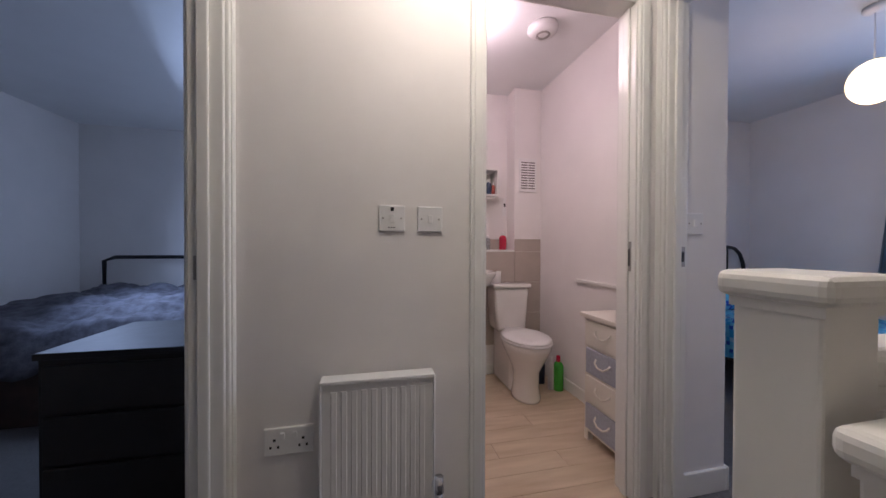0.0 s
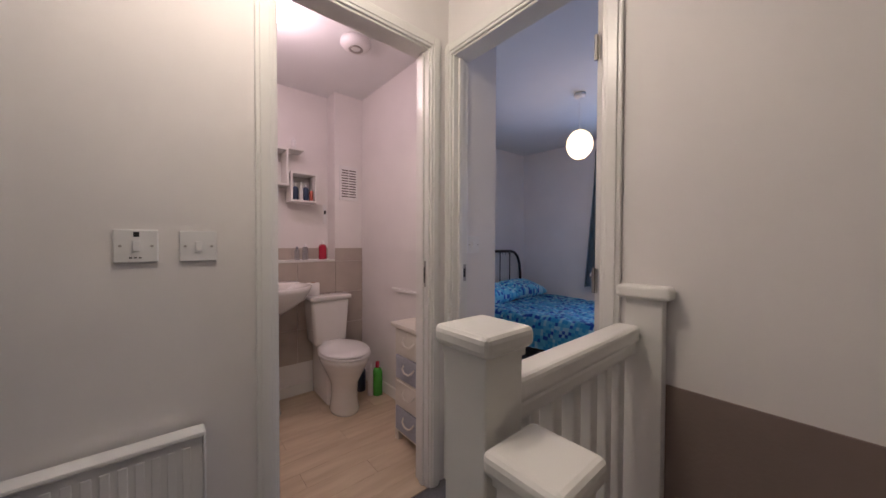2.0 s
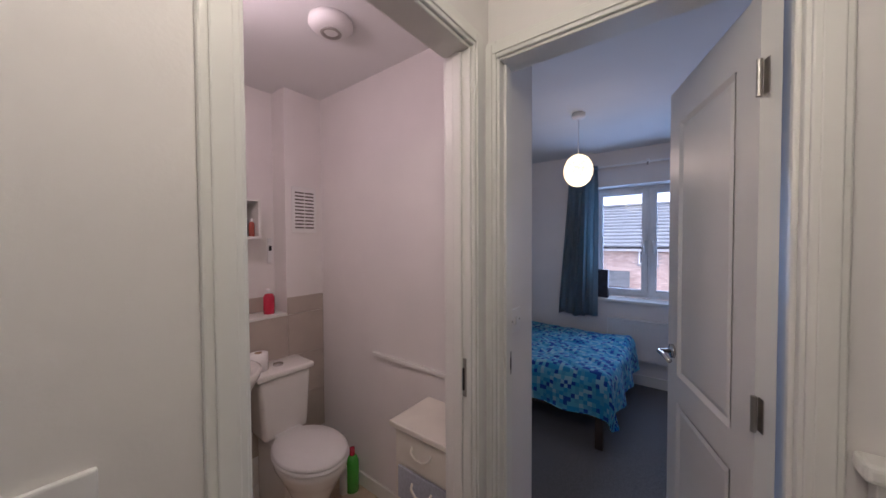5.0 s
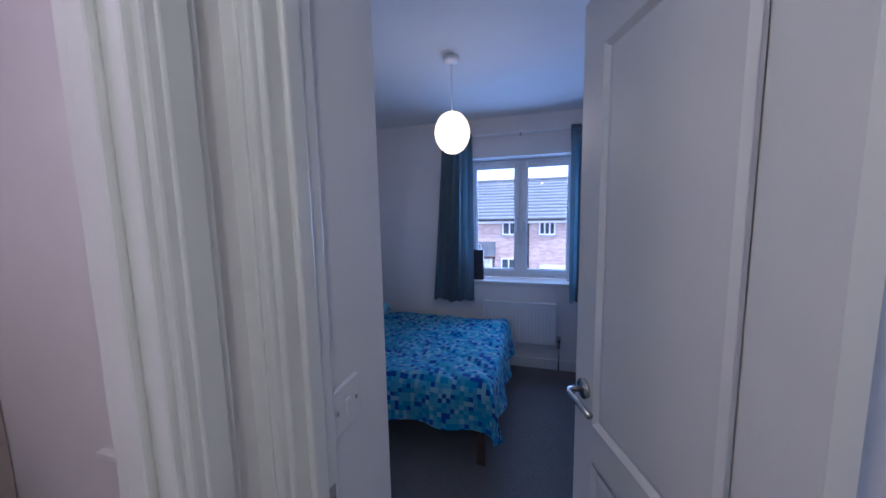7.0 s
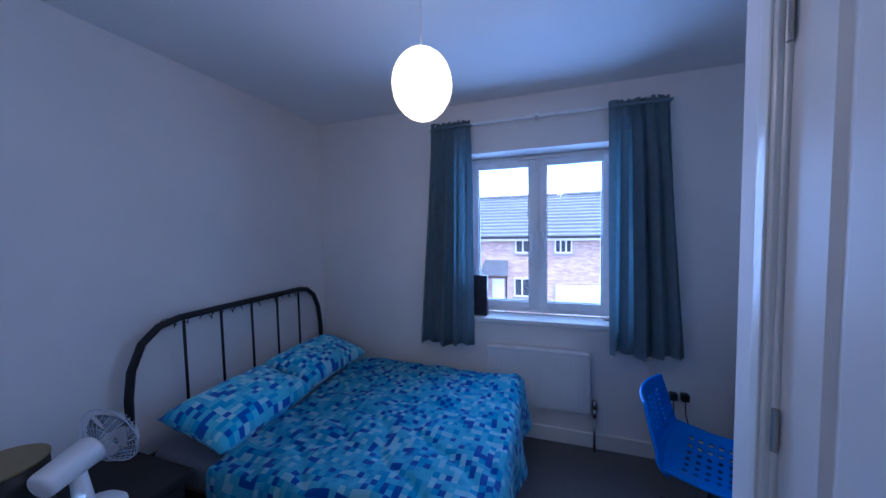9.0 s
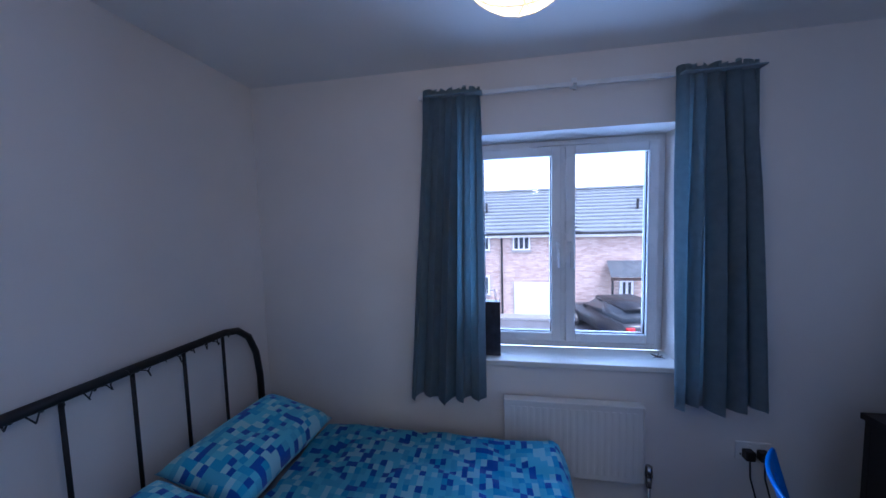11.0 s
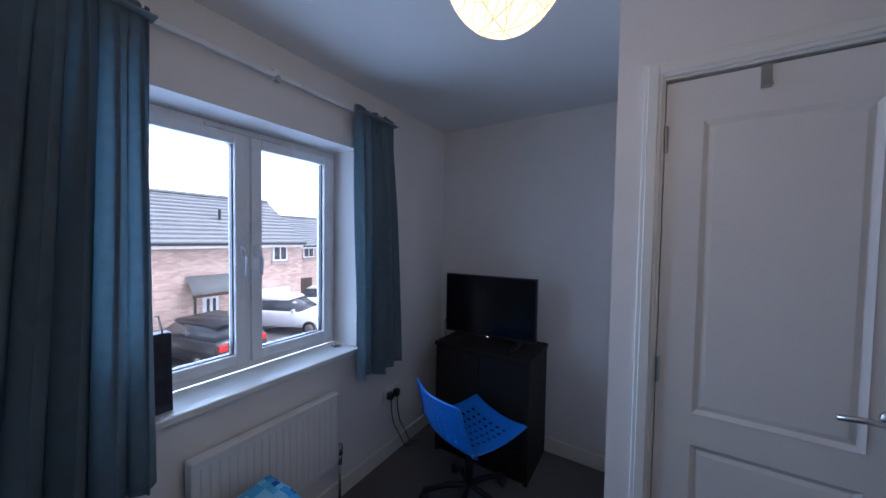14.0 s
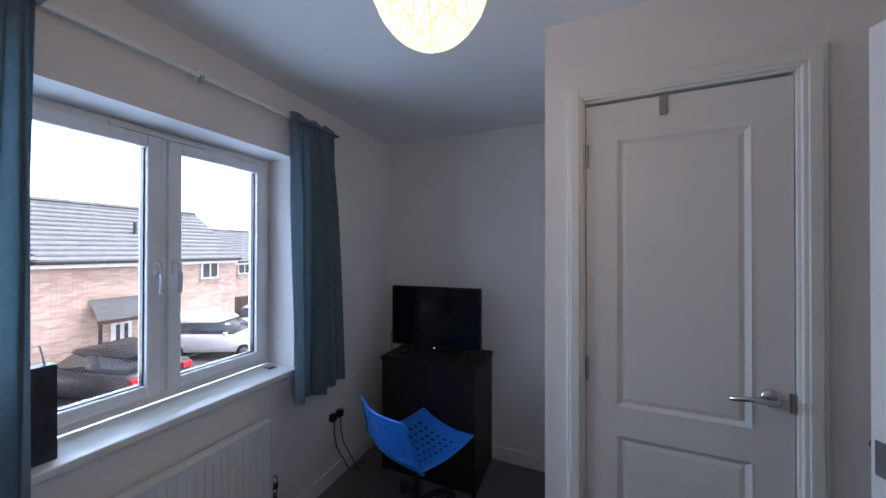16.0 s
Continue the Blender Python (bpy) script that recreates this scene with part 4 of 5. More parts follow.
pillow("flattened pillow in blue and aqua squared cotton", 2.24, 1.20, 0.585, 14, -3)

lights_ = thing("string_lights", "black wire of small lights wound round the headboard", "string lights")
pts = []
for k in range(60):
    a = k / 59
    pts.append((1.48 + a * 0.92, 1.452 + 0.022 * math.cos(k * 1.6), 1.03 + 0.02 * math.sin(k * 1.6) - 0.03 * abs(math.sin(k * 0.33))))
part("wire", tube(pts, 0.0022, 6), BLACKPL, lights_)
for k in range(0, 60, 4):
    bm = bmesh.new()
    bmesh.ops.create_icosphere(bm, subdivisions=1, radius=0.005, matrix=Matrix.Translation((pts[k][0], pts[k][1] - 0.006, pts[k][2] - 0.006)))
    part("bulb", bm, BLACKPL, lights_)

# bedside table, fan, lampshade
side = thing("bedside_table", "small black-brown bedside table", "bedside table")
part("top", boxes((0.82, 1.30, 1.02, 1.44, 0.50, 0.53), w=0.004), BLACKWOOD, side)
part("body", boxes((0.85, 1.28, 1.05, 1.43, 0.12, 0.50), w=0.003), BLACKWOOD, side)
part("drawer", boxes((0.87, 1.26, 1.038, 1.05, 0.36, 0.48), w=0.003), BLACKWOOD, side)
for x in (0.85, 1.24):
    for y in (1.05, 1.39):
        part("leg", boxes((x, x + 0.04, y, y + 0.04, 0, 0.12)), BLACKWOOD, side)
dl = thing("table_lampshade", "black drum lampshade with a brassy inside", "lampshade")
part("drum", lathe([(0.115, 0), (0.11, 0.20), (0.105, 0.20), (0.105, 0.19)], 32, (0.93, 1.33, 0.53)), BLACKPL, dl, "", True)
part("rim", lathe([(0.108, 0), (0.113, 0), (0.113, 0.006), (0.108, 0.006)], 32, (0.93, 1.33, 0.728)), mat("brass_trim", (0.35, 0.28, 0.14), 0.4, 0.8), dl, "brassy rim")
fan_ = thing("desk_fan", "white desk fan with a clear cage on the bedside table", "fan")
FX, FY = 1.03, 1.14
part("base", lathe([(0.085, 0), (0.085, 0.012), (0.07, 0.028), (0.03, 0.035)], 28, (FX + 0.02, FY - 0.02, 0.53)), PLASTIC, fan_, "round white base", True)
bm = bmesh.new()
cyl(bm, (FX + 0.01, FY - 0.01, 0.56), (FX, FY, 0.70), 0.026, 0.02)
part("column", bm, PLASTIC, fan_, "", True)
bm = bmesh.new()
cyl(bm, (FX - 0.09, FY - 0.02, 0.705), (FX + 0.05, FY + 0.01, 0.735), 0.042, 0.048, 24)
bevel(bm, 0.012, 3)
part("motor_housing", bm, PLASTIC, fan_, "", True)
axis_ = Vector((0.97, 0.2, 0.2)).normalized()
c0 = Vector((FX + 0.095, FY + 0.02, 0.745))
q_ = axis_.to_track_quat("Z", "Y")
cage = part("cage", bmesh.new(), mat("clear_fan_cage", (0.55, 0.58, 0.65), 0.3), fan_, "pale wire cage")
bm = bmesh.new()
for k in range(28):
    a = 2 * math.pi * k / 28
    for s_ in (-0.03, 0.03):
        p0 = c0 + q_ @ Vector((0.02 * math.cos(a), 0.02 * math.sin(a), s_ * 1.3))
        p1 = c0 + q_ @ Vector((0.075 * math.cos(a), 0.075 * math.sin(a), s_ * 1.1))
        p2 = c0 + q_ @ Vector((0.108 * math.cos(a), 0.108 * math.sin(a), 0))
        cyl(bm, p0, p1, 0.0012, seg=4)
        cyl(bm, p1, p2, 0.0012, seg=4)
for r_, s_ in ((0.108, 0), (0.06, 0.034), (0.06, -0.034)):
    for k in range(28):
        a, b = 2 * math.pi * k / 28, 2 * math.pi * (k + 1) / 28
        cyl(bm, c0 + q_ @ Vector((r_ * math.cos(a), r_ * math.sin(a), s_)), c0 + q_ @ Vector((r_ * math.cos(b), r_ * math.sin(b), s_)), 0.0025 if s_ == 0 else 0.0012, seg=5)
bm.to_mesh(cage.data)
bm.free()
for k in range(3):
    bm = bmesh.new()
    for i in range(7):
        for j in range(5):
            r_ = 0.018 + 0.075 * i / 6
            a = 2.094 * k + (j / 4 - 0.5) * (0.5 + 0.9 * i / 6)
            bm.verts.new(c0 + q_ @ Vector((r_ * math.cos(a), r_ * math.sin(a), 0.022 * (j / 4 - 0.5))))
    bm.verts.ensure_lookup_table()
    for i in range(6):
        for j in range(4):
            bm.faces.new([bm.verts[n_] for n_ in (i * 5 + j, i * 5 + j + 1, (i + 1) * 5 + j + 1, (i + 1) * 5 + j)])
    bmesh.ops.solidify(bm, geom=bm.faces[:], thickness=0.002)
    part("blade", bm, CLEAR, fan_, "clear plastic blade", True)
part("indicator", boxes((FX - 0.02, FX - 0.012, FY - 0.038, FY - 0.034, 0.60, 0.606)), mat("blue_led", (0.5, 0.8, 1), 0.4, emit=(0.5, 0.8, 1.0), estr=6.0), fan_, "small glowing blue indicator")

# ---- television corner ----
desk = thing("television_cabinet", "tall black-brown cabinet under the television", "cabinet")
CX0, CX1, CY0, CY1 = 1.83, 2.48, YT + 0.015, -1.25
part("top", boxes((CX0 - 0.008, CX1 + 0.008, CY0, CY1 + 0.01, 0.735, 0.76), w=0.003), BLACKWOOD, desk)
part("side_panel", boxes((CX0, CX0 + 0.022, CY0, CY1, 0.0, 0.735), w=0.002), BLACKWOOD, desk)
part("side_panel", boxes((CX1 - 0.022, CX1, CY0, CY1, 0.0, 0.735), w=0.002), BLACKWOOD, desk)
part("back_panel", boxes((CX0 + 0.022, CX1 - 0.022, CY0, CY0 + 0.012, 0.04, 0.735)), BLACKWOOD, desk)
part("plinth", boxes((CX0 + 0.022, CX1 - 0.022, CY1 - 0.04, CY1 - 0.02, 0, 0.06)), BLACKWOOD, desk)
for x0, x1 in ((CX0 + 0.024, (CX0 + CX1) / 2 - 0.002), ((CX0 + CX1) / 2 + 0.002, CX1 - 0.024)):
    part("door", boxes((x0, x1, CY1 - 0.018, CY1, 0.065, 0.73), w=0.002), BLACKWOOD, desk)
tv = thing("television", "black flat-screen television standing on the cabinet", "television", at=pose(2.175, -1.43, 0.76, 0, 0, 3))
part("bezel", boxes((-0.325, 0.325, -0.022, 0.012, 0.040, 0.455), w=0.004), BLACKPL, tv)
part("screen", boxes((-0.316, 0.316, 0.0122, 0.0135, 0.056, 0.447)), SCREEN, tv, "dark glossy screen")
part("rear_case", boxes((-0.17, 0.17, -0.05, -0.02, 0.06, 0.28), w=0.01), BLACKPL, tv)
for s in (-1, 1):
    part("foot", boxes((s * 0.2 - 0.015, s * 0.2 + 0.015, -0.08, 0.09, 0.0, 0.012), (s * 0.2 - 0.008, s * 0.2 + 0.008, -0.015, 0.0, 0.01, 0.045), w=0.002), BLACKPL, tv)
part("power_light", boxes((-0.004, 0.004, 0.0122, 0.0142, 0.039, 0.042)), mat("white_led", (1, 1, 1), 0.4, emit=(1, 1, 1), estr=2.0), tv, "tiny white standby light")
for k, (y, lab) in enumerate(((-1.06, "black plug with a trailing cable in the socket"), (-1.00, "black plug with a hanging flex in the socket"))):
    pg = thing("power_plug", lab, "plug")
    part("body", boxes((XW - 0.045, XW - 0.009, y - 0.020, y + 0.020, 0.40, 0.445), w=0.006, seg=3), BLACKPL, pg)
    pts = [(XW - 0.035, y, 0.40), (XW - 0.035, y - 0.003, 0.32), (XW - 0.032, y - 0.03, 0.22), (XW - 0.03, y - 0.09, 0.12), (XW - 0.04, y - 0.14, 0.012), (XW - 0.08, y - 0.2, 0.006)]
    part("cable", tube(pts, 0.0035, 8), BLACKPL, pg, "", True)
cab_ = thing("television_cable", "thin black cable looping behind the television", "cable")
part("wire", tube([(2.44, -1.455, 0.93), (2.51, -1.45, 0.91), (2.54, -1.45, 0.83), (2.53, -1.45, 0.74), (2.53, -1.45, 0.4), (2.55, -1.42, 0.01)], 0.003, 8), BLACKPL, cab_, "", True)

# blue swivel chair with a perforated shell
chair = thing("swivel_chair", "blue perforated plastic swivel chair before the cabinet", "chair", at=pose(2.06, -0.97, 0.0, 0, 0, 156))


def shell_pt(u, v):
    """u across -1..1, v from the seat's front 0 to the back's top 1."""
    if v < 0.45:
        k = v / 0.45
        y, z, w_ = 0.21 - 0.36 * k, 0.425 - 0.02 * math.sin(math.pi * k) + 0.015 * (1 - k), 0.205 + 0.015 * k
    elif v < 0.62:
        a = (v - 0.45) / 0.17 * math.pi / 2
        y, z, w_ = -0.15 - 0.075 * math.sin(a), 0.425 + 0.075 * (1 - math.cos(a)), 0.22
    else:
        k = (v - 0.62) / 0.38
        y, z, w_ = -0.225 - 0.05 * k, 0.50 + 0.185 * k, 0.205 - 0.02 * k * k
    curve = 0.03 * u * u
    if v < 0.5:
        z += curve
    else:
        y += curve * 1.4
    return Vector((w_ * u, y, z))


bm = bmesh.new()
holes = set()
NU, NV = 8, 22
sub = 5
for j in range(NV):
    for i in range(NU):
        u0, u1, v0, v1 = -1 + 2 * i / NU, -1 + 2 * (i + 1) / NU, j / NV, (j + 1) / NV
        corner = [bm.verts.new(shell_pt(u, v)) for u, v in ((u0, v0), (u1, v0), (u1, v1), (u0, v1))]
        if 0 < i < NU - 1 and 1 < j < NV - 2 and not 9 <= j <= 12:
            mu, mv, ru, rv = (u0 + u1) / 2, (v0 + v1) / 2, (u1 - u0) * 0.27, (v1 - v0) * 0.3
            ring = [bm.verts.new(shell_pt(mu + ru * math.cos(a), mv + rv * math.sin(a))) for a in [radians(-135 + 45 * k) for k in range(8)]]
            mids = []
            for k in range(4):
                c, d = corner[k], corner[(k + 1) % 4]
                bm.faces.new((c, d, ring[(2 * k + 2) % 8], ring[2 * k + 1], ring[2 * k]))
        else:
            bm.faces.new(corner)
bmesh.ops.remove_doubles(bm, verts=bm.verts, dist=0.0004)
bmesh.ops.recalc_face_normals(bm, faces=bm.faces)
bmesh.ops.solidify(bm, geom=bm.faces[:], thickness=0.007)
part("shell", bm, BLUE, chair, "blue one-piece perforated seat shell", False)
part("edge_rim", tube([shell_pt(-1, k / 40) for k in range(41)] + [shell_pt(-1 + k / 10, 1.0) for k in range(1, 20)] + [shell_pt(1, 1 - k / 40) for k in range(41)], 0.007, 8), BLUE, chair, "", True)
part("seat_plate", boxes((-0.10, 0.10, -0.12, 0.10, 0.375, 0.392), w=0.004), BLACK, chair)
bm = bmesh.new()
cyl(bm, (0, -0.01, 0.10), (0, -0.01, 0.38), 0.022)
part("gas_column", bm, BLACK, chair, "", True)
for k in range(5):
    a = 2 * math.pi * k / 5 + 0.3
    ex, ey = 0.25 * math.cos(a), 0.25 * math.sin(a) - 0.01
    lg = part("leg", tube([(0, -0.01, 0.115), (ex * 0.5, ey * 0.5, 0.10), (ex, ey, 0.068)], 0.016, 8), BLACK, chair, "", True)
    bm = bmesh.new()
    cyl(bm, (ex - 0.018 * math.sin(a), ey + 0.018 * math.cos(a), 0.026), (ex + 0.018 * math.sin(a), ey - 0.018 * math.cos(a), 0.026), 0.026, seg=18)
    cyl(bm, (ex, ey, 0.03), (ex, ey, 0.068), 0.007, seg=8)
    part("castor", bm, BLACKPL, lg, "black twin castor", True)

# ---- front bedroom seen from the landing ----
dres = thing("chest_of_drawers", "black-brown chest of drawers by the front bedroom door", "chest of drawers")
part("body", boxes((-2.30, -1.72, 0.32, 0.80, 0.03, 0.62), w=0.003), BLACKWOOD, dres)
part("top", boxes((-2.31, -1.71, 0.31, 0.81, 0.62, 0.645), w=0.003), BLACKWOOD, dres)
for k in range(3):
    part("drawer", boxes((-2.28, -1.74, 0.306, 0.32, 0.06 + k * 0.185, 0.23 + k * 0.185), w=0.003), BLACKWOOD, dres)
bed2 = thing("bed", "unmade bed with dark patterned cover in the front bedroom", "bed")
part("base", boxes((-3.9, -2.1, 1.15, 2.9, 0.0, 0.38), w=0.02), BROWNWOOD, bed2)
bm = bmesh.new()
bmesh.ops.create_grid(bm, x_segments=60, y_segments=60, size=1, matrix=Matrix.Translation((-3.0, 2.0, 0.60)) @ Matrix.Diagonal((0.93, 0.92, 1, 1)))
for v in bm.verts:
    e_ = max(abs(v.co.x + 3.0) / 0.93, abs(v.co.y - 2.0) / 0.92)
    v.co.z += 0.09 * noise.fractal(v.co * 2.6, 0.8, 2, 4) - 0.25 * max(0, e_ - 0.88) / 0.12
bmesh.ops.solidify(bm, geom=bm.faces[:], thickness=0.03)
part("cover", bm, BEDSPREAD2, bed2, "crumpled dark cover", True)
part("headboard", tube([(-3.9, 2.98, 0.3), (-3.9, 2.98, 0.86), (-3.8, 2.98, 0.9), (-2.2, 2.98, 0.9), (-2.1, 2.98, 0.86), (-2.1, 2.98, 0.3)], 0.02, 10), BLACK, bed2, "", True)

# ---- outside ----
GZ = -2.7
structure("ground", boxes((XW + 0.6, 900, -600, 600, GZ - 0.3, GZ)), ROADM, "wet dark asphalt street", "ground")
structure("pavement", boxes((15.3, 16.1, -40, 40, GZ, GZ + 0.10), w=0.01), PAVE, "pale concrete pavement before the houses", "pavement")


def far_window(root, x, y, z, w_, h_, lights):
    wr = part("window", boxes((x - 0.06, x, y - w_ / 2, y + w_ / 2, z - h_ / 2, z + h_ / 2)), UPVC, root, "white window frame")
    for k in range(lights):
        a = y - w_ / 2 + 0.07 + k * (w_ - 0.07) / lights
        part("pane", boxes((x - 0.075, x - 0.055, a, a + (w_ - 0.07) / lights - 0.07, z - h_ / 2 + 0.07, z + h_ / 2 - 0.07)), DGLASS, wr)
    part("sill", boxes((x - 0.10, x, y - w_ / 2 - 0.06, y + w_ / 2 + 0.06, z - h_ / 2 - 0.09, z - h_ / 2)), PAVE, wr)


def house(name, label, x, y0, y1, eave, rise, openings):
    """Terraced house with its front in the plane x."""
    r_ = thing(name, label, "house")
    part("wall", boxes((x, x + 7.0, y0, y1, GZ, eave)), MORTAR, r_)
    verts, faces = [], []
    row = 0
    z = GZ + 0.1
    bw, bh = 0.225, 0.075
    while z < eave - 0.02:
        y = y0 - (bw / 2 if row % 2 else 0)
        while y < y1:
            a, b = max(y0, y + 0.006), min(y1, y + bw - 0.006)
            if b - a > 0.03 and not any(o0 - 0.02 < (a + b) / 2 < o1 + 0.02 and p0 - 0.02 < z < p1 for o0, o1, p0, p1 in openings):
                n_ = len(verts)
                d_ = 0.012
                verts += [(x - d_, a, z), (x - d_, b, z), (x - d_, b, z + bh - 0.012), (x - d_, a, z + bh - 0.012), (x, a, z), (x, b, z), (x, b, z + bh - 0.012), (x, a, z + bh - 0.012)]
                faces += [(n_, n_ + 3, n_ + 2, n_ + 1), (n_, n_ + 1, n_ + 5, n_ + 4), (n_ + 3, n_ + 7, n_ + 6, n_ + 2), (n_, n_ + 4, n_ + 7, n_ + 3), (n_ + 1, n_ + 2, n_ + 6, n_ + 5)]
            y += bw
        row += 1
        z += bh
    me = bpy.data.meshes.new("brick_courses")
    me.from_pydata(verts, [], faces)
    me.materials.append(BRICK)
    bo = new("brick_courses", me)
    bo.parent = r_
    tagged(bo, kind="stuff")
    run = 3.6
    n_ = 13
    for k in range(n_):
        t0, t1 = k / n_, (k + 1) / n_ + 0.02
        bm = bmesh.new()
        xa, xb = x - 0.25 + t0 * run, x - 0.25 + t1 * run
        za, zb = eave - 0.05 + t0 * rise, eave - 0.05 + t1 * rise
        up = 0.10
        pts_ = [(xa, za + up), (xb, zb), (xb, zb - 0.05), (xa, za + up - 0.06)]
        va = [bm.verts.new((px_, y0 - 0.15, pz_)) for px_, pz_ in pts_]
        vb = [bm.verts.new((px_, y1 + 0.15, pz_)) for px_, pz_ in pts_]
        bm.faces.new(va)
        bm.faces.new(vb[::-1])
        for i in range(4):
            bm.faces.new((va[i], vb[i], vb[(i + 1) % 4], va[(i + 1) % 4]))
        part("roof_course", bm, ROOFT, r_)
    bm = bmesh.new()
    vs = [bm.verts.new(p_) for p_ in ((x + run - 0.3, y0 - 0.15, eave + rise), (x + run - 0.3, y1 + 0.15, eave + rise), (x + 7.2, y1 + 0.15, eave - 0.1), (x + 7.2, y0 - 0.15, eave - 0.1))]
    bm.faces.new(vs)
    bmesh.ops.solidify(bm, geom=bm.faces[:], thickness=0.08)
    part("rear_roof", bm, ROOFT, r_)
    part("ridge", boxes((x + run - 0.45, x + run - 0.15, y0 - 0.15, y1 + 0.15, eave + rise - 0.05, eave + rise + 0.06), w=0.02), ROOFT, r_)
    part("gutter", boxes((x - 0.36, x - 0.22, y0 - 0.1, y1 + 0.1, eave - 0.10, eave), w=0.02), BLACKPL, r_, "black gutter")
    part("fascia", boxes((x - 0.23, x - 0.20, y0, y1, eave - 0.22, eave - 0.02)), UPVC, r_)
    for y, z in (((y0 + y1) / 2, 0.45),):
        rv = bmesh.new()
        zz = eave + rise * z
        cyl(rv, (x - 0.25 + run * z, y, zz), (x - 0.25 + run * z, y, zz + 0.45), 0.06, seg=10)
        part("roof_vent", rv, BLACKPL, r_)
    return r_


ha = house("terraced_house", "red brick terraced house with grey tiled roof and porch", 16.0, -9.3, -3.2, 1.12, 2.2, [(-8.55, -7.85, 0.25, 0.98), (-6.75, -6.1, 0.25, 0.98), (-5.6, -5.0, GZ, -0.85), (-8.75, -5.95, GZ, -1.0)])
far_window(ha, 16.0, -8.2, 0.61, 0.7, 0.72, 2)
far_window(ha, 16.0, -6.42, 0.61, 0.66, 0.72, 2)
part("front_door", boxes((15.94, 16.0, -5.58, -5.02, GZ + 0.1, -0.88), w=0.01), UPVC, ha, "white front door")
for y in (-5.42, -5.2):
    part("door_light", boxes((15.92, 15.945, y - 0.05, y + 0.05, -1.9, -1.1)), DGLASS, ha)
part("garage_door", boxes((15.95, 16.0, -8.7, -6.0, GZ + 0.1, -1.02), w=0.01), CARW, ha, "white garage door")
for k in range(6):
    part("garage_panel", boxes((15.93, 15.952, -8.62, -6.08, GZ + 0.14 + k * 0.262, GZ + 0.38 + k * 0.262), w=0.01), CARW, ha)


def porch(root, x, y0, y1, z0, z1):
    bm = bmesh.new()
    a = [bm.verts.new(p_) for p_ in ((x, y0 + 0.1, z1), (x, y1 - 0.1, z1), (x - 0.9, y1, z0), (x - 0.9, y0, z0))]
    bm.faces.new(a)
    bmesh.ops.solidify(bm, geom=bm.faces[:], thickness=0.09)
    part("porch_roof", bm, ROOFT, root, "small grey tiled porch roof")
    part("porch_fascia", boxes((x - 0.9, x - 0.86, y0, y1, z0 - 0.14, z0 - 0.02)), BROWNWOOD, root)
    for y in (y0 + 0.05, y1 - 0.12):
        part("porch_post", boxes((x - 0.86, x - 0.79, y, y + 0.07, GZ, z0 - 0.1)), BLACKPL, root)


porch(ha, 16.0, -6.1, -4.4, -0.75, -0.15)
hb2 = house("terraced_house", "red brick terraced house opposite with casement windows", 16.0, -3.2, 4.6, 1.14, 2.2, [(0.5, 1.3, 0.3, 1.1), (-1.3, -0.45, 0.3, 1.1), (0.5, 1.35, -1.75, -0.8), (1.75, 2.4, GZ, -0.75), (-2.7, -0.5, GZ, -1.1)])
far_window(hb2, 16.0, 0.9, 0.72, 0.72, 0.76, 2)
far_window(hb2, 16.0, -0.88, 0.72, 0.76, 0.76, 3)
far_window(hb2, 16.0, 0.94, -1.27, 0.76, 0.9, 2)
part("front_door", boxes((15.94, 16.0, 1.8, 2.36, GZ + 0.1, -0.78), w=0.01), UPVC, hb2, "white front door")
part("garage_door", boxes((15.95, 16.0, -2.65, -0.55, GZ + 0.1, -1.12), w=0.01), CARW, hb2, "white garage door")
part("downpipe", boxes((15.90, 15.97, -0.05, 0.03, GZ, 1.1), w=0.01), BLACKPL, hb2)
porch(hb2, 16.0, 1.5, 2.8, -0.62, 0.0)
hc = house("terraced_house", "red brick house further along the street", 22.0, -26.0, -11.5, 0.75, 2.2, [(-14.4, -13.5, -0.1, 0.6), (-18.4, -17.5, -0.1, 0.6)])
far_window(hc, 22.0, -13.95, 0.25, 0.85, 0.72, 2)
far_window(hc, 22.0, -17.95, 0.25, 0.85, 0.72, 2)
hd_ = house("terraced_house", "red brick house at the end of the row", 16.0, 4.6, 14.0, 1.14, 2.2, [(6.6, 7.4, 0.3, 1.1)])
far_window(hd_, 16.0, 7.0, 0.72, 0.76, 0.76, 2)
fence_ = thing("garden_fence", "dark timber fence beside the end house", "fence")
for k in range(18):
    part("board", boxes((18.0, 18.03, -11.4 + k * 0.12, -11.29 + k * 0.12, GZ, GZ + 1.7), w=0.005), BROWNWOOD, fence_)


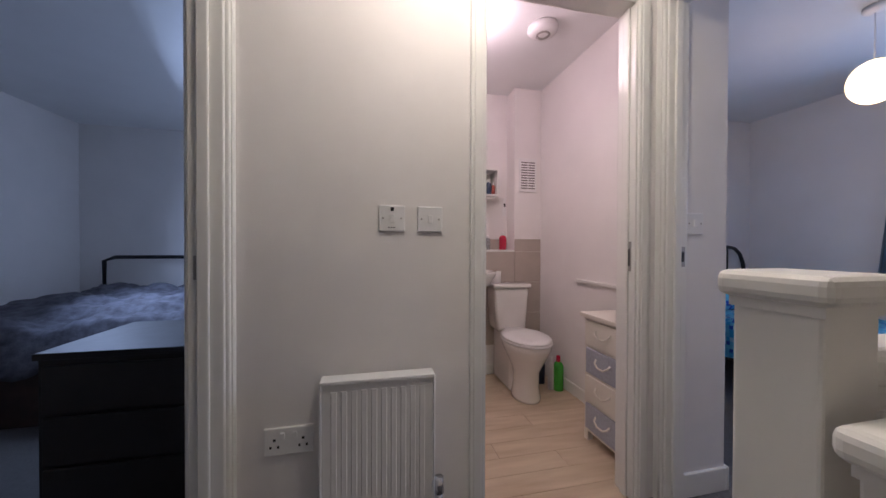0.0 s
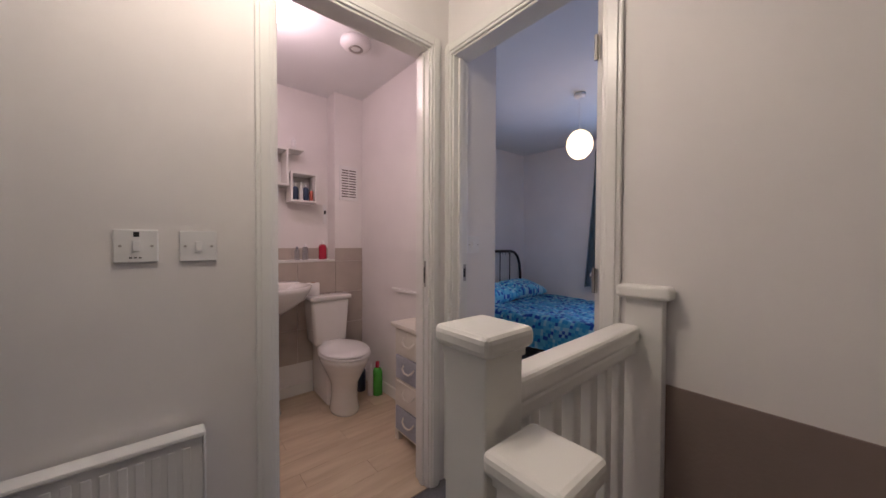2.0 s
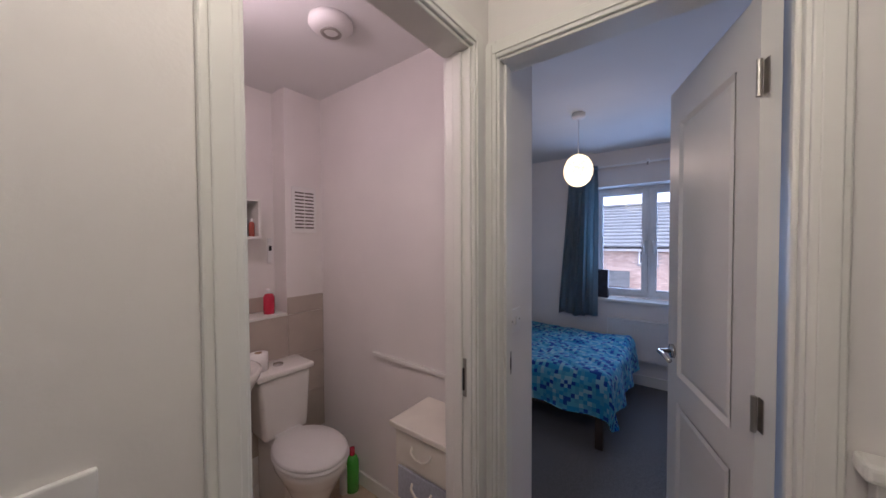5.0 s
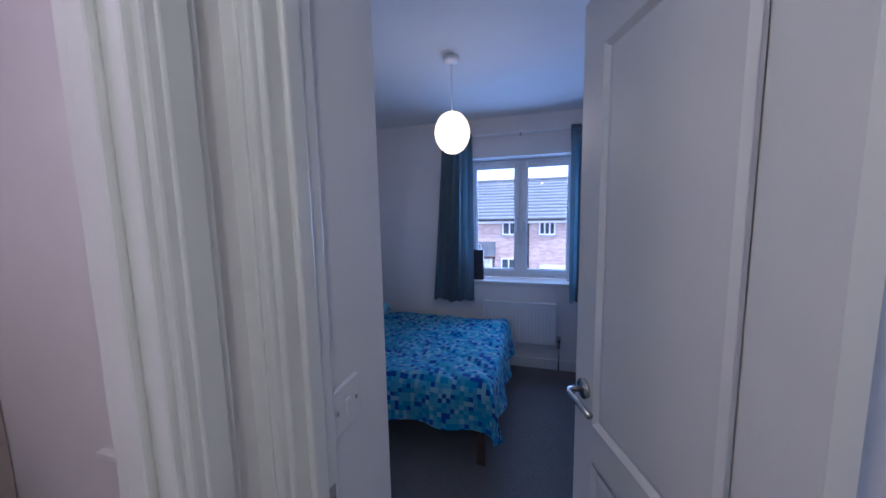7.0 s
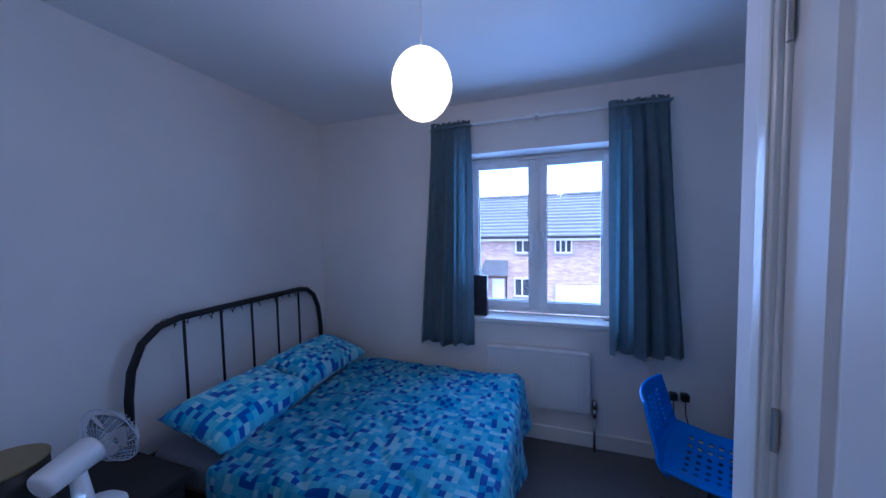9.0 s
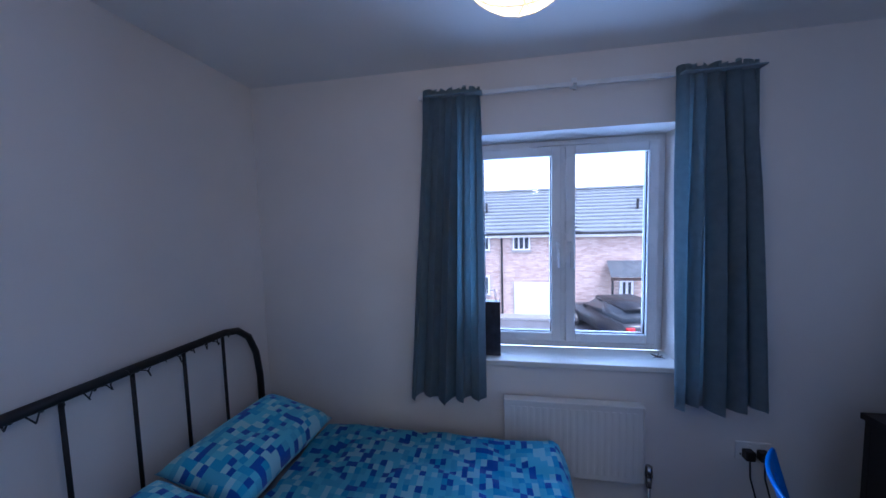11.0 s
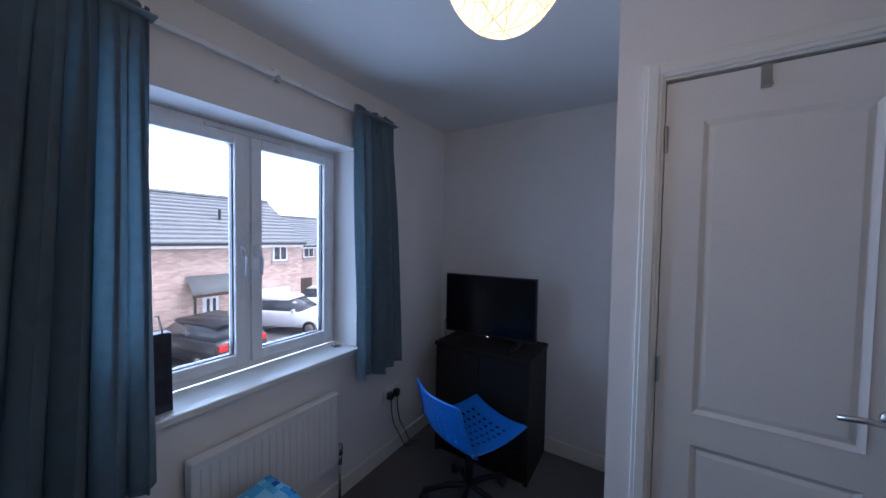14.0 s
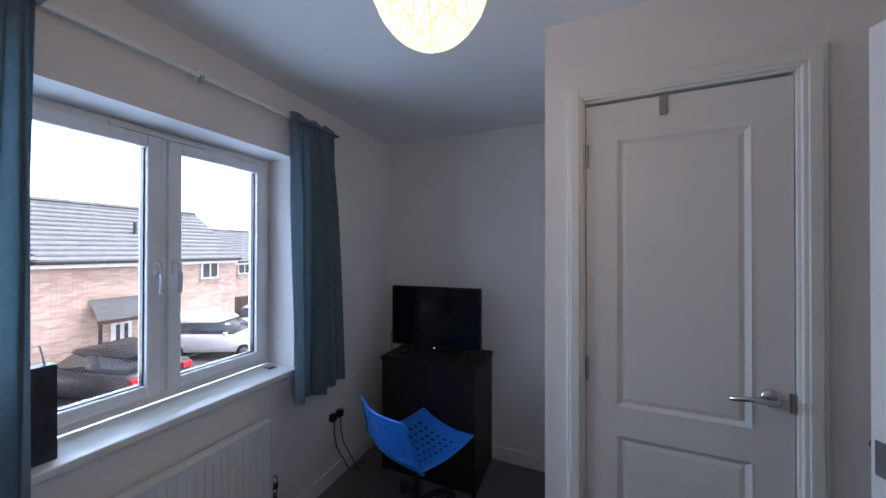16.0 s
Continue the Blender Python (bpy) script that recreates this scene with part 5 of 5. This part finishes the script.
def car(label, paint, where, estate=True, plate_m=YELLOW):
    c_ = thing("car", label, "car", "parked cars", at=where)
    # profile along x (length 4.1 m), width in y
    low = [(-2.05, 0.30), (-2.08, 0.55), (-2.02, 0.85), (-1.95, 0.98), (0.95, 0.95), (1.75, 0.82), (2.02, 0.65), (2.05, 0.35)]
    bm = bmesh.new()
    sect = []
    for s_, kk in ((-0.86, 0.96), (-0.80, 1.0), (0.80, 1.0), (0.86, 0.96)):
        sect.append([bm.verts.new((x * (1 if abs(s_) < 0.83 else 0.97), s_, 0.3 + (z - 0.3) * kk)) for x, z in low])
    for a, b in zip(sect, sect[1:]):
        for i in range(len(low)):
            bm.faces.new((a[i], a[(i + 1) % len(low)], b[(i + 1) % len(low)], b[i]))
    bm.faces.new(sect[0][::-1])
    bm.faces.new(sect[-1])
    bevel(bm, 0.05, 2, 20)
    part("body", bm, paint, c_, "", True)
    cabp = [(-1.92, 0.93), (-1.55, 1.38), (-1.2, 1.46), (0.05, 1.44), (0.85, 0.93)]
    for nm, wd, m_, sc_ in (("roof", 0.03, paint, 1.0), ("glasshouse", 0.006, DGLASS, 0.97)):
        bm = bmesh.new()
        rows2 = []
        for s_ in (-1, 1):
            rows2.append([bm.verts.new((x * sc_ if nm == "glasshouse" else x, s_ * ((0.76 if z < 1 else 0.60) + wd), (z if nm == "glasshouse" else z + 0.012) if nm == "glasshouse" or z > 1.2 else z)) for x, z in (cabp if nm == "glasshouse" else [(-1.72, 1.34), (-1.58, 1.43), (-1.2, 1.51), (0.05, 1.49), (0.22, 1.38)])])
        for i in range(5):
            bm.faces.new((rows2[0][i], rows2[0][(i + 1) % 5], rows2[1][(i + 1) % 5], rows2[1][i]))
        bm.faces.new(rows2[0][::-1])
        bm.faces.new(rows2[1])
        bevel(bm, 0.03, 2, 20)
        part(nm, bm, m_, c_, "dark glass" if m_ is DGLASS else "", True)
    for x in (-1.28, 1.28):
        for s_ in (-1, 1):
            bm = bmesh.new()
            cyl(bm, (x, s_ * 0.70, 0.31), (x, s_ * 0.88, 0.31), 0.31, seg=24)
            bevel(bm, 0.03, 2, 50)
            w_ = part("wheel", bm, RUBBER, c_, "black tyre", True)
            bm = bmesh.new()
            cyl(bm, (x, s_ * 0.87, 0.31), (x, s_ * 0.89, 0.31), 0.2, 0.17, seg=20)
            part("rim", bm, STEEL, w_, "silver alloy rim", True)
    for s_ in (-1, 1):
        part("tail_lamp", boxes((-2.09, -1.93, s_ * 0.66 - 0.13, s_ * 0.66 + 0.13, 0.72, 0.9), w=0.02), TAIL, c_, "red tail lamp")
        part("headlight", boxes((1.80, 2.0, s_ * 0.64 - 0.14, s_ * 0.64 + 0.14, 0.62, 0.76), w=0.02), CHROME, c_, "clear headlight")
        part("door_mirror", boxes((0.5, 0.62, s_ * 0.86 - 0.07, s_ * 0.86 + 0.07, 0.95, 1.07), w=0.02), paint, c_)
    part("number_plate", boxes((-2.12, -2.08, -0.26, 0.26, 0.58, 0.69)), plate_m, c_, "yellow number plate")
    return c_


car("black hatchback parked on the drive opposite", CARK, pose(13.8, -4.1, GZ, 0, 0, 12))
car("white hatchback parked in the street", CARW, pose(14.5, -7.9, GZ, 0, 0, 205))
car("white hatchback parked beyond the other white car", CARW, pose(16.4, -10.4, GZ, 0, 0, 35))

# ---- bathroom floor planks, laid last ----
for r_ in range(12):
    y = 0.005 + r_ * 0.118
    x = -1.44 - (r_ % 3) * 0.3
    while x < XB:
        a, b = max(-1.44, x + 0.001), min(XB, x + 0.899)
        if b - a > 0.02:
            ob = part("plank", boxes((a, b, y + 0.0008, min(y + 0.1172, 1.349), -0.010, 0.0), w=0.0008, seg=1), PLANK, bath_floor)
        x += 0.9
